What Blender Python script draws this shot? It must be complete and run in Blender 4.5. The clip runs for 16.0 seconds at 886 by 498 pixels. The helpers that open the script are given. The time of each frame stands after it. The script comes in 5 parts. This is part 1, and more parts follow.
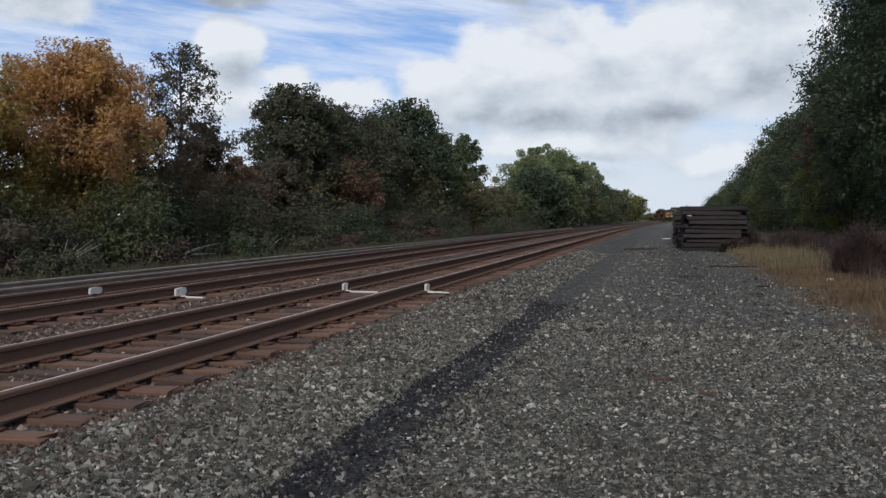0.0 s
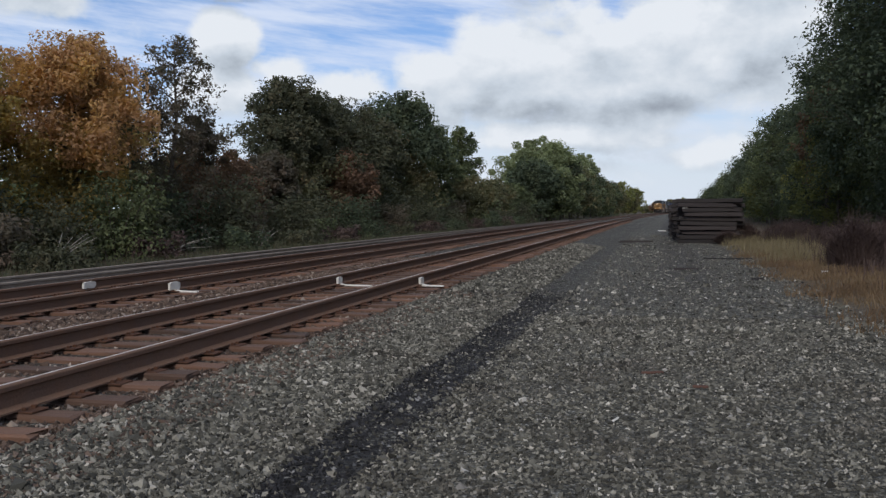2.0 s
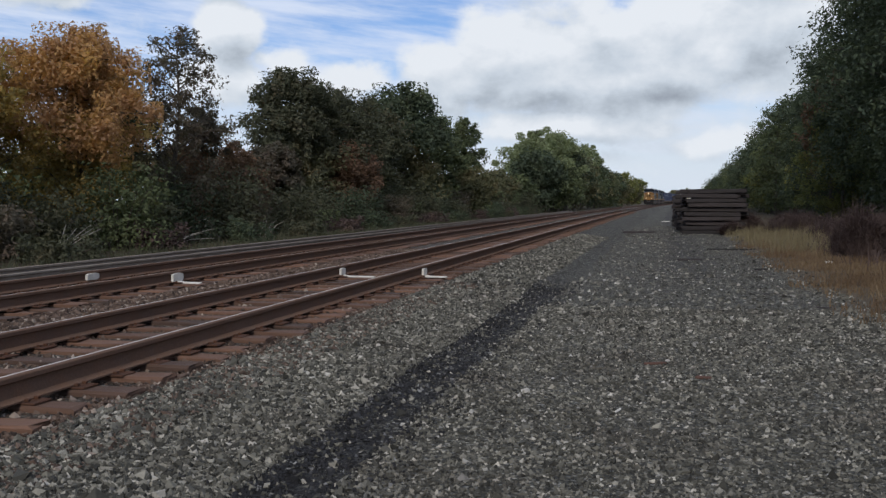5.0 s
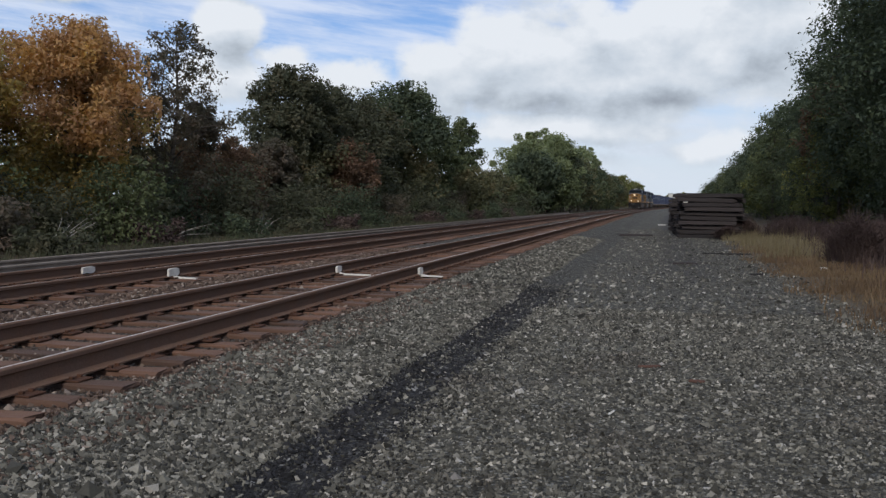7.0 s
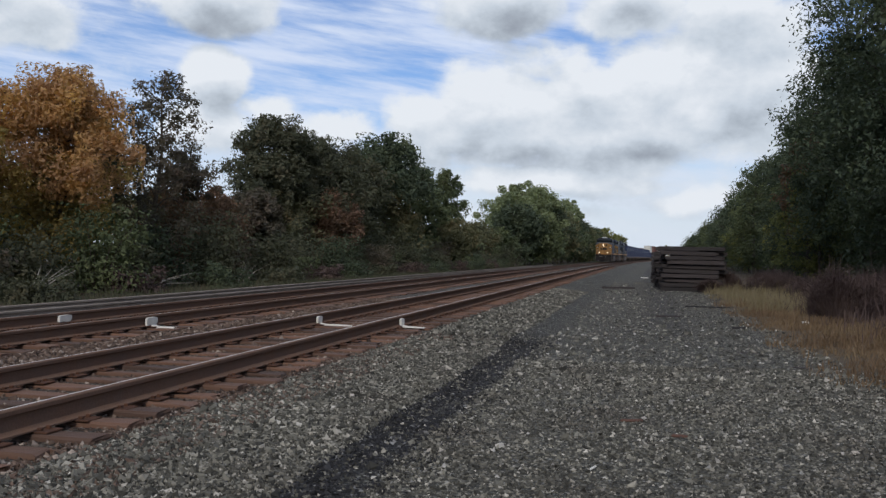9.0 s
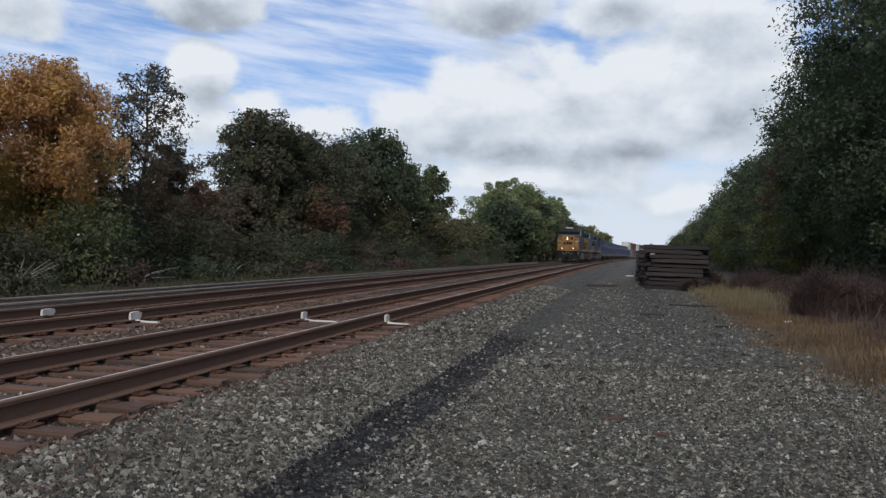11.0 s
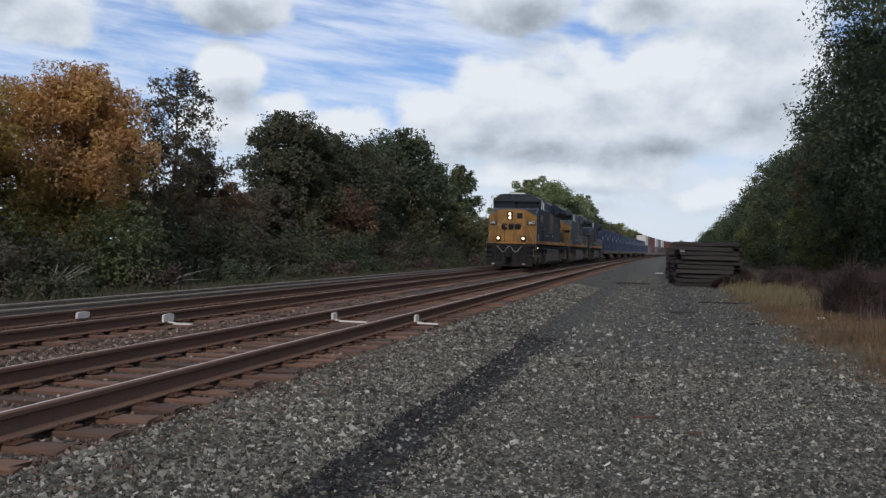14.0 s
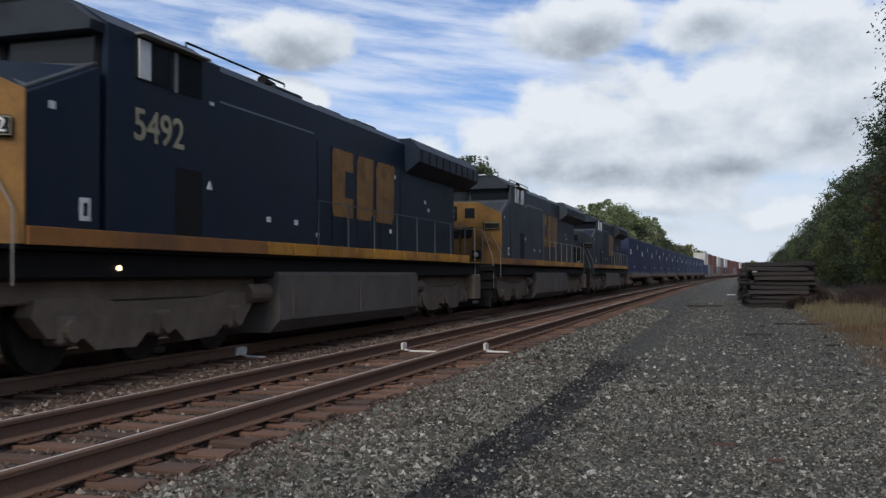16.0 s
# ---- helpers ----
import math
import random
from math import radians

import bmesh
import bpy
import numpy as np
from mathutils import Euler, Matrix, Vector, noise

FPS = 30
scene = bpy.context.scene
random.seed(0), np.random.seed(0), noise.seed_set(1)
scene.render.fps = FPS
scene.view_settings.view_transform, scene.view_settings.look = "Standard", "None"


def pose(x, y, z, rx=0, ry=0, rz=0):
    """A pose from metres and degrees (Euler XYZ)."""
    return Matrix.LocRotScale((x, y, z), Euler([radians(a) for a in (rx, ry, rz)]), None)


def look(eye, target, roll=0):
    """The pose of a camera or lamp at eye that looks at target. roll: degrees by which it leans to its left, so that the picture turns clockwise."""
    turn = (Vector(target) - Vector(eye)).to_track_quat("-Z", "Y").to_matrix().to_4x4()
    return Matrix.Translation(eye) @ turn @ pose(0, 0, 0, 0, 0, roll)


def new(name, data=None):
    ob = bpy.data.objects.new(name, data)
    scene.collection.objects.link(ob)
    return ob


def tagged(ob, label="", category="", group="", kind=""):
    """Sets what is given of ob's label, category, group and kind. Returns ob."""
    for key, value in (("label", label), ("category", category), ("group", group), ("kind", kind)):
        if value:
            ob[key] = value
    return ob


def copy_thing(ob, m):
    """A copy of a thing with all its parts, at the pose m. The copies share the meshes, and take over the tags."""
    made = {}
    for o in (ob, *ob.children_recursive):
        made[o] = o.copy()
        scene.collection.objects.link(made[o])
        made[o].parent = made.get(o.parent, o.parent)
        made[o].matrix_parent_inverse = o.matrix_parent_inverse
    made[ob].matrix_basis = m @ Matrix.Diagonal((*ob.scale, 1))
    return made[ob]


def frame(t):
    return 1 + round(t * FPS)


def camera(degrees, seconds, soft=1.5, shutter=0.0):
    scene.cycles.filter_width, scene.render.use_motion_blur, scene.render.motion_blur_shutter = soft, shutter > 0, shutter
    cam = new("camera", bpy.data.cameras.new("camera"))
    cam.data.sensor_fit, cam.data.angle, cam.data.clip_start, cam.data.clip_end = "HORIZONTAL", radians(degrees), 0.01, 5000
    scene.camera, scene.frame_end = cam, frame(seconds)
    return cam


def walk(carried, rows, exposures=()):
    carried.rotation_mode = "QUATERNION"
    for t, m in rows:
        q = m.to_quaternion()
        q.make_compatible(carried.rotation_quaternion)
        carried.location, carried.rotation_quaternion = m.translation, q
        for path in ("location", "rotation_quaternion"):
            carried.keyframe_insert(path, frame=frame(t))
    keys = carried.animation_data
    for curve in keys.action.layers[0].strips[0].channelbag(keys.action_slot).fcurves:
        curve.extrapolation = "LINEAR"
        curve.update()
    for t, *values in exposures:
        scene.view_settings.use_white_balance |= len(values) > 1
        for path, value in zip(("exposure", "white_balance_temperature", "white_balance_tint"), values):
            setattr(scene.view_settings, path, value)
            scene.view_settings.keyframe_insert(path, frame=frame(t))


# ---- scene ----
SHUTTER = 0.08
cam = camera(50.57, 16.0, soft=1.4, shutter=SHUTTER)
PATH = [  # seconds, x, y, z, yaw, pitch, roll
    (0.0, -0.055, -0.035, 1.551, 13.30, -1.88, 0.02),
    (0.5, -0.050, -0.026, 1.561, 13.78, -2.21, -0.13),
    (1.0, -0.028, -0.012, 1.564, 13.05, -2.50, -0.18),
    (1.5, -0.018, -0.011, 1.559, 12.80, -2.54, -0.17),
    (2.0, -0.019, -0.017, 1.567, 13.08, -2.34, 0.16),
    (2.5, -0.010, 0.002, 1.566, 12.98, -2.49, 0.33),
    (3.0, 0.009, 0.001, 1.574, 12.30, -2.86, -0.12),
    (3.5, -0.000, 0.000, 1.572, 12.89, -3.16, -0.19),
    (4.0, -0.014, -0.008, 1.572, 13.56, -3.10, -0.01),
    (4.5, -0.010, -0.000, 1.566, 13.26, -2.93, 0.30),
    (7.0, -0.012, -0.016, 1.567, 13.11, -2.91, -0.76),
    (7.5, 0.001, 0.003, 1.568, 12.26, -2.58, -1.33),
    (8.0, -0.008, 0.017, 1.564, 12.24, -1.72, -1.71),
    (8.5, -0.009, 0.021, 1.567, 12.35, -0.64, -1.69),
    (9.0, -0.003, 0.058, 1.561, 12.12, 0.23, -1.27),
    (11.5, 0.009, 0.037, 1.571, 11.17, -0.13, -1.84),
    (12.0, 0.007, 0.035, 1.567, 11.68, -0.63, -1.52),
    (12.5, 0.006, 0.029, 1.563, 11.72, -0.38, -1.09),
    (13.0, 0.010, 0.028, 1.567, 12.26, -0.24, -1.10),
    (13.5, 0.001, 0.006, 1.575, 12.77, -0.22, -1.25),
    (14.0, 0.002, 0.009, 1.580, 12.97, -0.06, -1.17),
    (14.5, -0.002, 0.011, 1.575, 13.85, 0.30, -1.22),
    (15.0, -0.022, 0.001, 1.587, 14.81, 0.86, -1.17),
    (15.5, -0.024, 0.009, 1.590, 15.78, 1.20, -0.25),
    (16.0, -0.037, 0.024, 1.598, 16.99, 1.56, 0.26),
]

walk(cam, [(t, pose(x, y, z, 90 + pitch, roll, yaw)) for t, x, y, z, yaw, pitch, roll in PATH])

# ---- world and sun ----
SUN_ELEVATION, SUN_AZIMUTH = 36.0, 177.0  # degrees; azimuth clockwise from +y
scene.view_settings.exposure = 0.28


class Nodes:
    """A small wrapper that adds and links shader nodes."""

    def __init__(self, tree):
        self.tree = tree
        tree.nodes.clear()

    def add(self, kind, links=None, operation="", clamp=False):
        node = self.tree.nodes.new(kind)
        if operation:
            node.operation = operation
        if clamp:
            node.use_clamp = True
        for socket, value in (links or {}).items():
            target = node.inputs[socket]
            if isinstance(value, bpy.types.NodeSocket):
                self.tree.links.new(value, target)
            else:
                target.default_value = value
        return node

    def math(self, op, a, b=0.0, c=0.0, clamp=False):
        return self.add("ShaderNodeMath", {0: a, 1: b, 2: c}, op, clamp).outputs[0]

    def vec(self, op, a, b=(0, 0, 0)):
        return self.add("ShaderNodeVectorMath", {0: a, 1: b}, op).outputs[0]

    def noise(self, vector, scale, detail=4.0, rough=0.55, color=False):
        n = self.add("ShaderNodeTexNoise", {"Vector": vector, "Scale": scale, "Detail": detail, "Roughness": rough})
        return n.outputs[1 if color else 0]

    def smooth(self, value, low, high, out_low=0.0, out_high=1.0):
        n = self.add("ShaderNodeMapRange", {0: value, 1: low, 2: high, 3: out_low, 4: out_high})
        n.interpolation_type = "SMOOTHSTEP"
        return n.outputs[0]

    def ramp(self, fac, stops):
        n = self.add("ShaderNodeValToRGB", {0: fac})
        e = n.color_ramp.elements
        while len(e) < len(stops):
            e.new(0.5)
        for slot, (p, col) in zip(e, stops):
            slot.position, slot.color = p, (*col, 1)
        return n.outputs[0]

    def mix(self, fac, a, b, blend="MIX"):
        n = self.add("ShaderNodeMix")
        n.data_type, n.blend_type = "RGBA", blend
        for i, v in ((0, fac), (6, a), (7, b)):
            if isinstance(v, bpy.types.NodeSocket):
                self.tree.links.new(v, n.inputs[i])
            else:
                n.inputs[i].default_value = v if i == 0 else (*v, 1)
        return n.outputs[2]


def heading(az, el):
    a, e = radians(az), radians(el)
    return (math.sin(a) * math.cos(e), math.cos(a) * math.cos(e), math.sin(e))


# cumulus banks: azimuth, elevation, width, height, weight
BANKS = [
    (-25.9, 9.8, 2.6, 2.5, 1.15), (-26.4, 7.0, 3.6, 2.2, 0.9), (-22.6, 8.3, 2.3, 1.5, 0.75), (-18.7, 7.3, 3.2, 1.5, 0.6),
    (-13.4, 7.4, 3.4, 3.0, 1.0), (-8.5, 8.2, 6.5, 3.8, 1.1), (-2.5, 8.0, 7.5, 4.6, 1.15), (2.0, 9.6, 6.5, 4.4, 1.15), (6.5, 9.0, 5.0, 5.0, 1.0),
    (-9.0, 14.6, 5.0, 2.2, 0.95), (-5.6, 11.6, 5.0, 1.8, 0.62), (-1.4, 14.4, 4.6, 2.2, 0.85), (5.4, 13.4, 5.0, 3.4, 0.95), (-26.0, 14.0, 4.6, 2.2, 0.95),
    (-36.5, 12.6, 4.2, 2.4, 0.9), (-40.0, 13.8, 4.0, 2.4, 0.8), (-5.0, 4.6, 9.0, 1.5, 0.8), (3.0, 3.4, 6.0, 1.4, 0.55), (-8.0, 2.4, 8.0, 1.2, 0.45),
]


# grey undersides of the banks, in the same terms
UNDERSIDES = [
    (-6.0, 5.9, 7.5, 1.1, 0.42), (0.6, 6.2, 3.6, 0.9, 0.32), (6.0, 8.2, 2.6, 1.8, 0.40), (-3.6, 9.2, 2.4, 1.0, 0.22), (-9.0, 14.6, 4.4, 1.9, 0.60), (-1.4, 14.8, 3.6, 1.4, 0.40), (4.6, 12.8, 3.6, 1.6, 0.26),
    (-26.0, 14.0, 4.4, 1.9, 0.62), (-36.5, 12.4, 3.8, 1.8, 0.52), (-40.0, 13.8, 4.0, 2.0, 0.5), (-11.0, 6.6, 2.4, 0.8, 0.22), (2.6, 7.2, 1.6, 0.8, 0.2),
]


def build_sky():
    world = bpy.data.worlds.new("sky")
    scene.world = world
    world.use_nodes = True
    n = Nodes(world.node_tree)
    way = n.add("ShaderNodeTexCoord").outputs["Generated"]
    sky = n.add("ShaderNodeTexSky")
    sky.sky_type, sky.sun_disc = "NISHITA", False
    sky.sun_elevation, sky.sun_rotation = radians(SUN_ELEVATION), radians(SUN_AZIMUTH)
    sky.air_density, sky.dust_density, sky.ozone_density = 1.0, 0.6, 3.0
    deep = n.mix(1.0, sky.outputs[0], (0.72, 0.86, 1.12), "MULTIPLY")
    clear = n.add("ShaderNodeBackground", {"Color": deep, "Strength": 0.085}).outputs[0]

    def density(v):
        wob = n.vec("SUBTRACT", n.noise(v, 8.0, 5.0, 0.6, True), (0.5, 0.5, 0.5))
        warped = n.vec("ADD", v, n.vec("MULTIPLY", wob, (0.05, 0.05, 0.04)))
        total = None
        for az, el, wide, high, weight in BANKS:
            away = n.vec("MULTIPLY", n.vec("SUBTRACT", warped, heading(az, el)), (1 / radians(wide), 1 / radians(wide), 1 / radians(high)))
            reach = n.add("ShaderNodeVectorMath", {0: away}, "LENGTH").outputs[1]
            swell = n.smooth(reach, 0.2, 1.2, weight, 0.0)
            total = swell if total is None else n.math("MAXIMUM", total, swell)
        # broken cloud over the rest of the sky
        rest = n.smooth(n.noise(n.vec("MULTIPLY", v, (1, 1, 2.2)), 2.6, 5.0), 0.5, 0.68)
        side = n.smooth(n.add("ShaderNodeSeparateXYZ", {0: v}).outputs[1], 0.74, 0.60)
        high = n.smooth(n.add("ShaderNodeSeparateXYZ", {0: v}).outputs[2], 0.30, 0.40)
        rest = n.math("MULTIPLY", rest, n.math("MAXIMUM", side, high))
        curd = n.noise(n.vec("MULTIPLY", v, (1, 1, 1.5)), 17.0, 8.0, 0.58)
        return n.math("ADD", n.math("MAXIMUM", total, rest), n.math("MULTIPLY_ADD", curd, 1.3, -0.65))

    here = density(way)
    toward = density(n.vec("ADD", way, (-0.006, 0.0, 0.022)))
    cover = n.smooth(here, 0.10, 0.60)
    lit = n.math("SUBTRACT", here, toward)
    thick = n.smooth(here, 0.3, 1.5, 0.84, 0.68)
    wob = n.vec("SUBTRACT", n.noise(way, 10.0, 5.0, 0.6, True), (0.5, 0.5, 0.5))
    near = n.vec("ADD", way, n.vec("MULTIPLY", wob, (0.07, 0.07, 0.05)))
    for az, el, wide, high, weight in UNDERSIDES:
        away = n.vec("MULTIPLY", n.vec("SUBTRACT", near, heading(az, el)), (1 / radians(wide), 1 / radians(wide), 1 / radians(high)))
        reach = n.add("ShaderNodeVectorMath", {0: away}, "LENGTH").outputs[1]
        thick = n.math("SUBTRACT", thick, n.smooth(reach, 0.05, 1.25, weight * 0.8, 0.0))
    billow = n.noise(n.vec("MULTIPLY", way, (1, 1, 1.6)), 9.0, 6.0, 0.6)
    shade = n.math("ADD", n.math("ADD", n.math("MULTIPLY", lit, 0.62), thick), n.math("MULTIPLY_ADD", billow, 0.9, -0.47))
    cloud_colour = n.ramp(shade, [(0.0, (0.22, 0.245, 0.295)), (0.30, (0.34, 0.385, 0.445)), (0.58, (0.48, 0.535, 0.605)), (0.95, (0.65, 0.685, 0.735))])
    cloud = n.add("ShaderNodeBackground", {"Color": cloud_colour, "Strength": 1.0}).outputs[0]
    # thin high streaks
    streak = n.noise(n.vec("MULTIPLY", n.add("ShaderNodeVectorRotate", {"Vector": way, "Axis": (0, 1, 0), "Angle": radians(-7)}).outputs[0], (2.2, 2.2, 17.0)), 3.0, 6.0, 0.6)
    veil = n.smooth(streak, 0.28, 0.72, 0.05, 0.95)
    thin = n.add("ShaderNodeBackground", {"Color": (0.55, 0.62, 0.76, 1), "Strength": 1.0}).outputs[0]
    veiled = n.add("ShaderNodeMixShader", {0: veil, 1: clear, 2: thin}).outputs[0]
    # pale haze low over the horizon
    low = n.smooth(n.add("ShaderNodeSeparateXYZ", {0: way}).outputs[2], 0.17, 0.03, 0.0, 0.9)
    hazy = n.add("ShaderNodeMixShader", {0: low, 1: veiled, 2: n.add("ShaderNodeBackground", {"Color": (0.56, 0.62, 0.70, 1), "Strength": 1.0}).outputs[0]}).outputs[0]
    final = n.add("ShaderNodeMixShader", {0: cover, 1: hazy, 2: cloud}).outputs[0]
    n.add("ShaderNodeOutputWorld", {"Surface": final})


build_sky()
sun = new("sun", bpy.data.lights.new("sun", "SUN"))
sun.data.energy, sun.data.angle, sun.data.color = 1.75, radians(16), (1.0, 0.94, 0.85)
sun.matrix_world = look(Vector(heading(SUN_AZIMUTH, SUN_ELEVATION)) * 50, (0, 0, 0))


# ---- materials ----
def material(name, build):
    m = bpy.data.materials.new(name)
    m.use_nodes = True
    n = Nodes(m.node_tree)
    place = n.add("ShaderNodeTexCoord").outputs["Object"]
    shader = build(n, place)
    n.add("ShaderNodeOutputMaterial", {"Surface": shader})
    return m


def bump(n, height, distance, strength=1.0):
    return n.add("ShaderNodeBump", {"Height": height, "Distance": distance, "Strength": strength}).outputs[0]


def bsdf(n, colour, rough=0.8, metal=0.0, normal=None, **more):
    links = {"Base Color": colour if isinstance(colour, bpy.types.NodeSocket) else (*colour, 1), "Roughness": rough, "Metallic": metal, **more}
    if normal is not None:
        links["Normal"] = normal
    return n.add("ShaderNodeBsdfPrincipled", links).outputs[0]


def worn(name, colour, dirt, rough=0.6, metal=0.0, scale=1.5, amount=0.5, relief=0.004, sheen=0.3):
    """Paint or metal with broad stains and fine grain."""
    def build(n, place):
        broad = n.noise(place, scale, 6.0, 0.65)
        fine = n.noise(place, scale * 18, 3.0)
        spread = n.math("MULTIPLY", n.smooth(broad, 0.35, 0.72), amount)
        col = n.mix(spread, colour, dirt)
        col = n.mix(0.22, col, n.ramp(fine, [(0.3, (0.25, 0.25, 0.25)), (0.7, (1, 1, 1))]), "MULTIPLY")
        rgh = n.math("MULTIPLY_ADD", broad, 0.3, rough - 0.15)
        return bsdf(n, col, rgh, metal, bump(n, fine, relief), **{"Specular IOR Level": sheen})
    return material(name, build)


def glowing(name, colour, strength):
    return material(name, lambda n, p: bsdf(n, (0.8, 0.8, 0.8), 0.2, 0.0, None, **{"Emission Color": (*colour, 1), "Emission Strength": strength}))


def ground_material():
    def build(n, place):
        uv = n.add("ShaderNodeUVMap").outputs[0]  # across the track and along it, in metres
        across = n.add("ShaderNodeSeparateXYZ", {0: uv}).outputs[0]
        ragged = n.math("MULTIPLY_ADD", n.noise(uv, 0.5, 6.0, 0.65), 2.0, -1.0)
        x = n.math("ADD", across, n.math("ADD", n.math("MULTIPLY", ragged, 0.55), n.math("MULTIPLY_ADD", n.noise(uv, 3.0, 5.0, 0.7), 0.7, -0.35)))
        cells = n.add("ShaderNodeTexVoronoi", {"Vector": uv, "Scale": 34.0})
        big = n.noise(uv, 0.22, 5.0, 0.6)
        stone = n.ramp(n.add("ShaderNodeSeparateColor", {0: cells.outputs[1]}).outputs[0], [(0.0, (0.040, 0.037, 0.030)), (0.45, (0.108, 0.103, 0.085)), (0.8, (0.19, 0.183, 0.157)), (1.0, (0.42, 0.41, 0.38))])
        stone = n.mix(n.smooth(cells.outputs[0], 0.38, 0.75), stone, (0.035, 0.032, 0.028))
        stone = n.mix(n.smooth(big, 0.45, 0.7, 0.0, 0.45), stone, (0.085, 0.078, 0.068))
        mottle = n.ramp(n.noise(uv, 7.0, 7.0, 0.72), [(0.36, (0.40, 0.40, 0.39)), (0.52, (0.95, 0.95, 0.95)), (0.66, (1.9, 1.87, 1.75))])
        stone = n.mix(1.0, stone, mottle, "MULTIPLY")
        rusty = n.mix(0.45, stone, (0.09, 0.062, 0.048))
        lot = n.mix(0.2, stone, (0.155, 0.149, 0.125))
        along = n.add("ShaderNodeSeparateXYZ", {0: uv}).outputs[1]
        # darker band along the middle of the lot, fading in from 17 to 26 m
        dark_band = n.math("MULTIPLY", n.smooth(n.math("ABSOLUTE", n.math("SUBTRACT", x, 0.55)), 0.9, 0.2), n.smooth(along, 17.0, 26.0, 0.0, 0.6))
        lot = n.mix(dark_band, lot, (0.055, 0.052, 0.052))
        coal = n.mix(0.82, stone, (0.018, 0.018, 0.022))
        straw = n.mix(n.noise(uv, 5.0, 5.0), (0.075, 0.052, 0.036), (0.20, 0.15, 0.092))
        litter = n.mix(n.noise(uv, 3.0, 5.0), (0.035, 0.026, 0.016), (0.09, 0.07, 0.04))
        weeds = n.mix(n.noise(uv, 2.0, 5.0), (0.045, 0.05, 0.025), (0.13, 0.11, 0.06))

        def step(at, wide=0.3):
            return n.smooth(x, at - wide, at + wide)
        col = n.mix(step(-14.8, 0.8), litter, weeds)
        col = n.mix(step(-12.6, 0.5), col, rusty)
        col = n.mix(step(-3.8, 0.5), col, stone)
        col = n.mix(n.math("MULTIPLY", step(-2.30, 0.22), n.math("MULTIPLY", n.smooth(n.noise(uv, 1.3, 5.0), 0.3, 0.5), n.smooth(along, 20.0, 15.0, 0.0, 1.0))), col, coal)
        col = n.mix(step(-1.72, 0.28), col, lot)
        col = n.mix(step(2.7, 0.5), col, straw)
        col = n.mix(step(7.0, 1.0), col, litter)
        rough_h = n.math("ADD", n.math("MULTIPLY", n.math("SUBTRACT", 0.7, cells.outputs[0]), 1.0), n.noise(uv, 60.0, 3.0))
        return bsdf(n, col, 0.92, 0.0, bump(n, rough_h, 0.045, 1.0), **{"Specular IOR Level": 0.25})
    return material("ground_cover", build)


def stone_material(name, stops):
    def build(n, place):
        pick = n.add("ShaderNodeNewGeometry").outputs["Random Per Island"]
        col = n.ramp(pick, stops)
        col = n.mix(1.0, col, n.ramp(n.noise(place, 0.9, 5.0, 0.65), [(0.3, (0.66, 0.62, 0.60)), (0.5, (0.94, 0.93, 0.91)), (0.7, (1.16, 1.15, 1.12))]), "MULTIPLY")
        col = n.mix(0.35, col, n.ramp(n.noise(place, 55.0, 4.0), [(0.3, (0.4, 0.4, 0.4)), (0.7, (1, 1, 1))]), "MULTIPLY")
        return bsdf(n, col, 0.88, 0.0, bump(n, n.noise(place, 120.0, 3.0), 0.004), **{"Specular IOR Level": 0.3})
    return material(name, build)


def leaf_material(name, stops, glow=0.35):
    """Leaves vary one by one, and by broad patches of the crown."""
    def build(n, place):
        pick = n.add("ShaderNodeNewGeometry").outputs["Random Per Island"]
        patch = n.noise(place, 0.55, 4.0, 0.6)
        fac = n.math("ADD", n.math("MULTIPLY", pick, 0.24), n.math("MULTIPLY_ADD", patch, 1.6, -0.44), clamp=True)
        col = n.ramp(fac, stops)
        front = bsdf(n, col, 0.7, 0.0, None, **{"Specular IOR Level": 0.12})
        back = n.add("ShaderNodeBsdfTranslucent", {"Color": n.mix(1.0, col, (1.25, 1.2, 0.7), "MULTIPLY")}).outputs[0]
        return n.add("ShaderNodeMixShader", {0: glow, 1: front, 2: back}).outputs[0]
    return material(name, build)


def wood_material(name, dark, light, along="y"):
    def build(n, place):
        stretch = {"x": (1.5, 22, 22), "y": (22, 1.5, 22), "z": (22, 22, 1.5)}[along]
        tone = n.add("ShaderNodeObjectInfo").outputs["Random"]
        v = n.vec("ADD", n.vec("MULTIPLY", place, stretch), n.add("ShaderNodeCombineXYZ", {0: n.math("MULTIPLY", tone, 50.0), 1: 0.0, 2: 0.0}).outputs[0])
        grain = n.noise(v, 1.0, 6.0, 0.65)
        stain = n.noise(place, 2.2, 4.0)
        col = n.mix(n.math("ADD", n.math("MULTIPLY", grain, 0.8), n.math("MULTIPLY_ADD", tone, 0.7, -0.3), clamp=True), dark, light)
        col = n.mix(n.smooth(stain, 0.5, 0.75, 0.0, 0.5), col, (0.03, 0.025, 0.022))
        return bsdf(n, col, 0.9, 0.0, bump(n, grain, 0.012))
    return material(name, build)


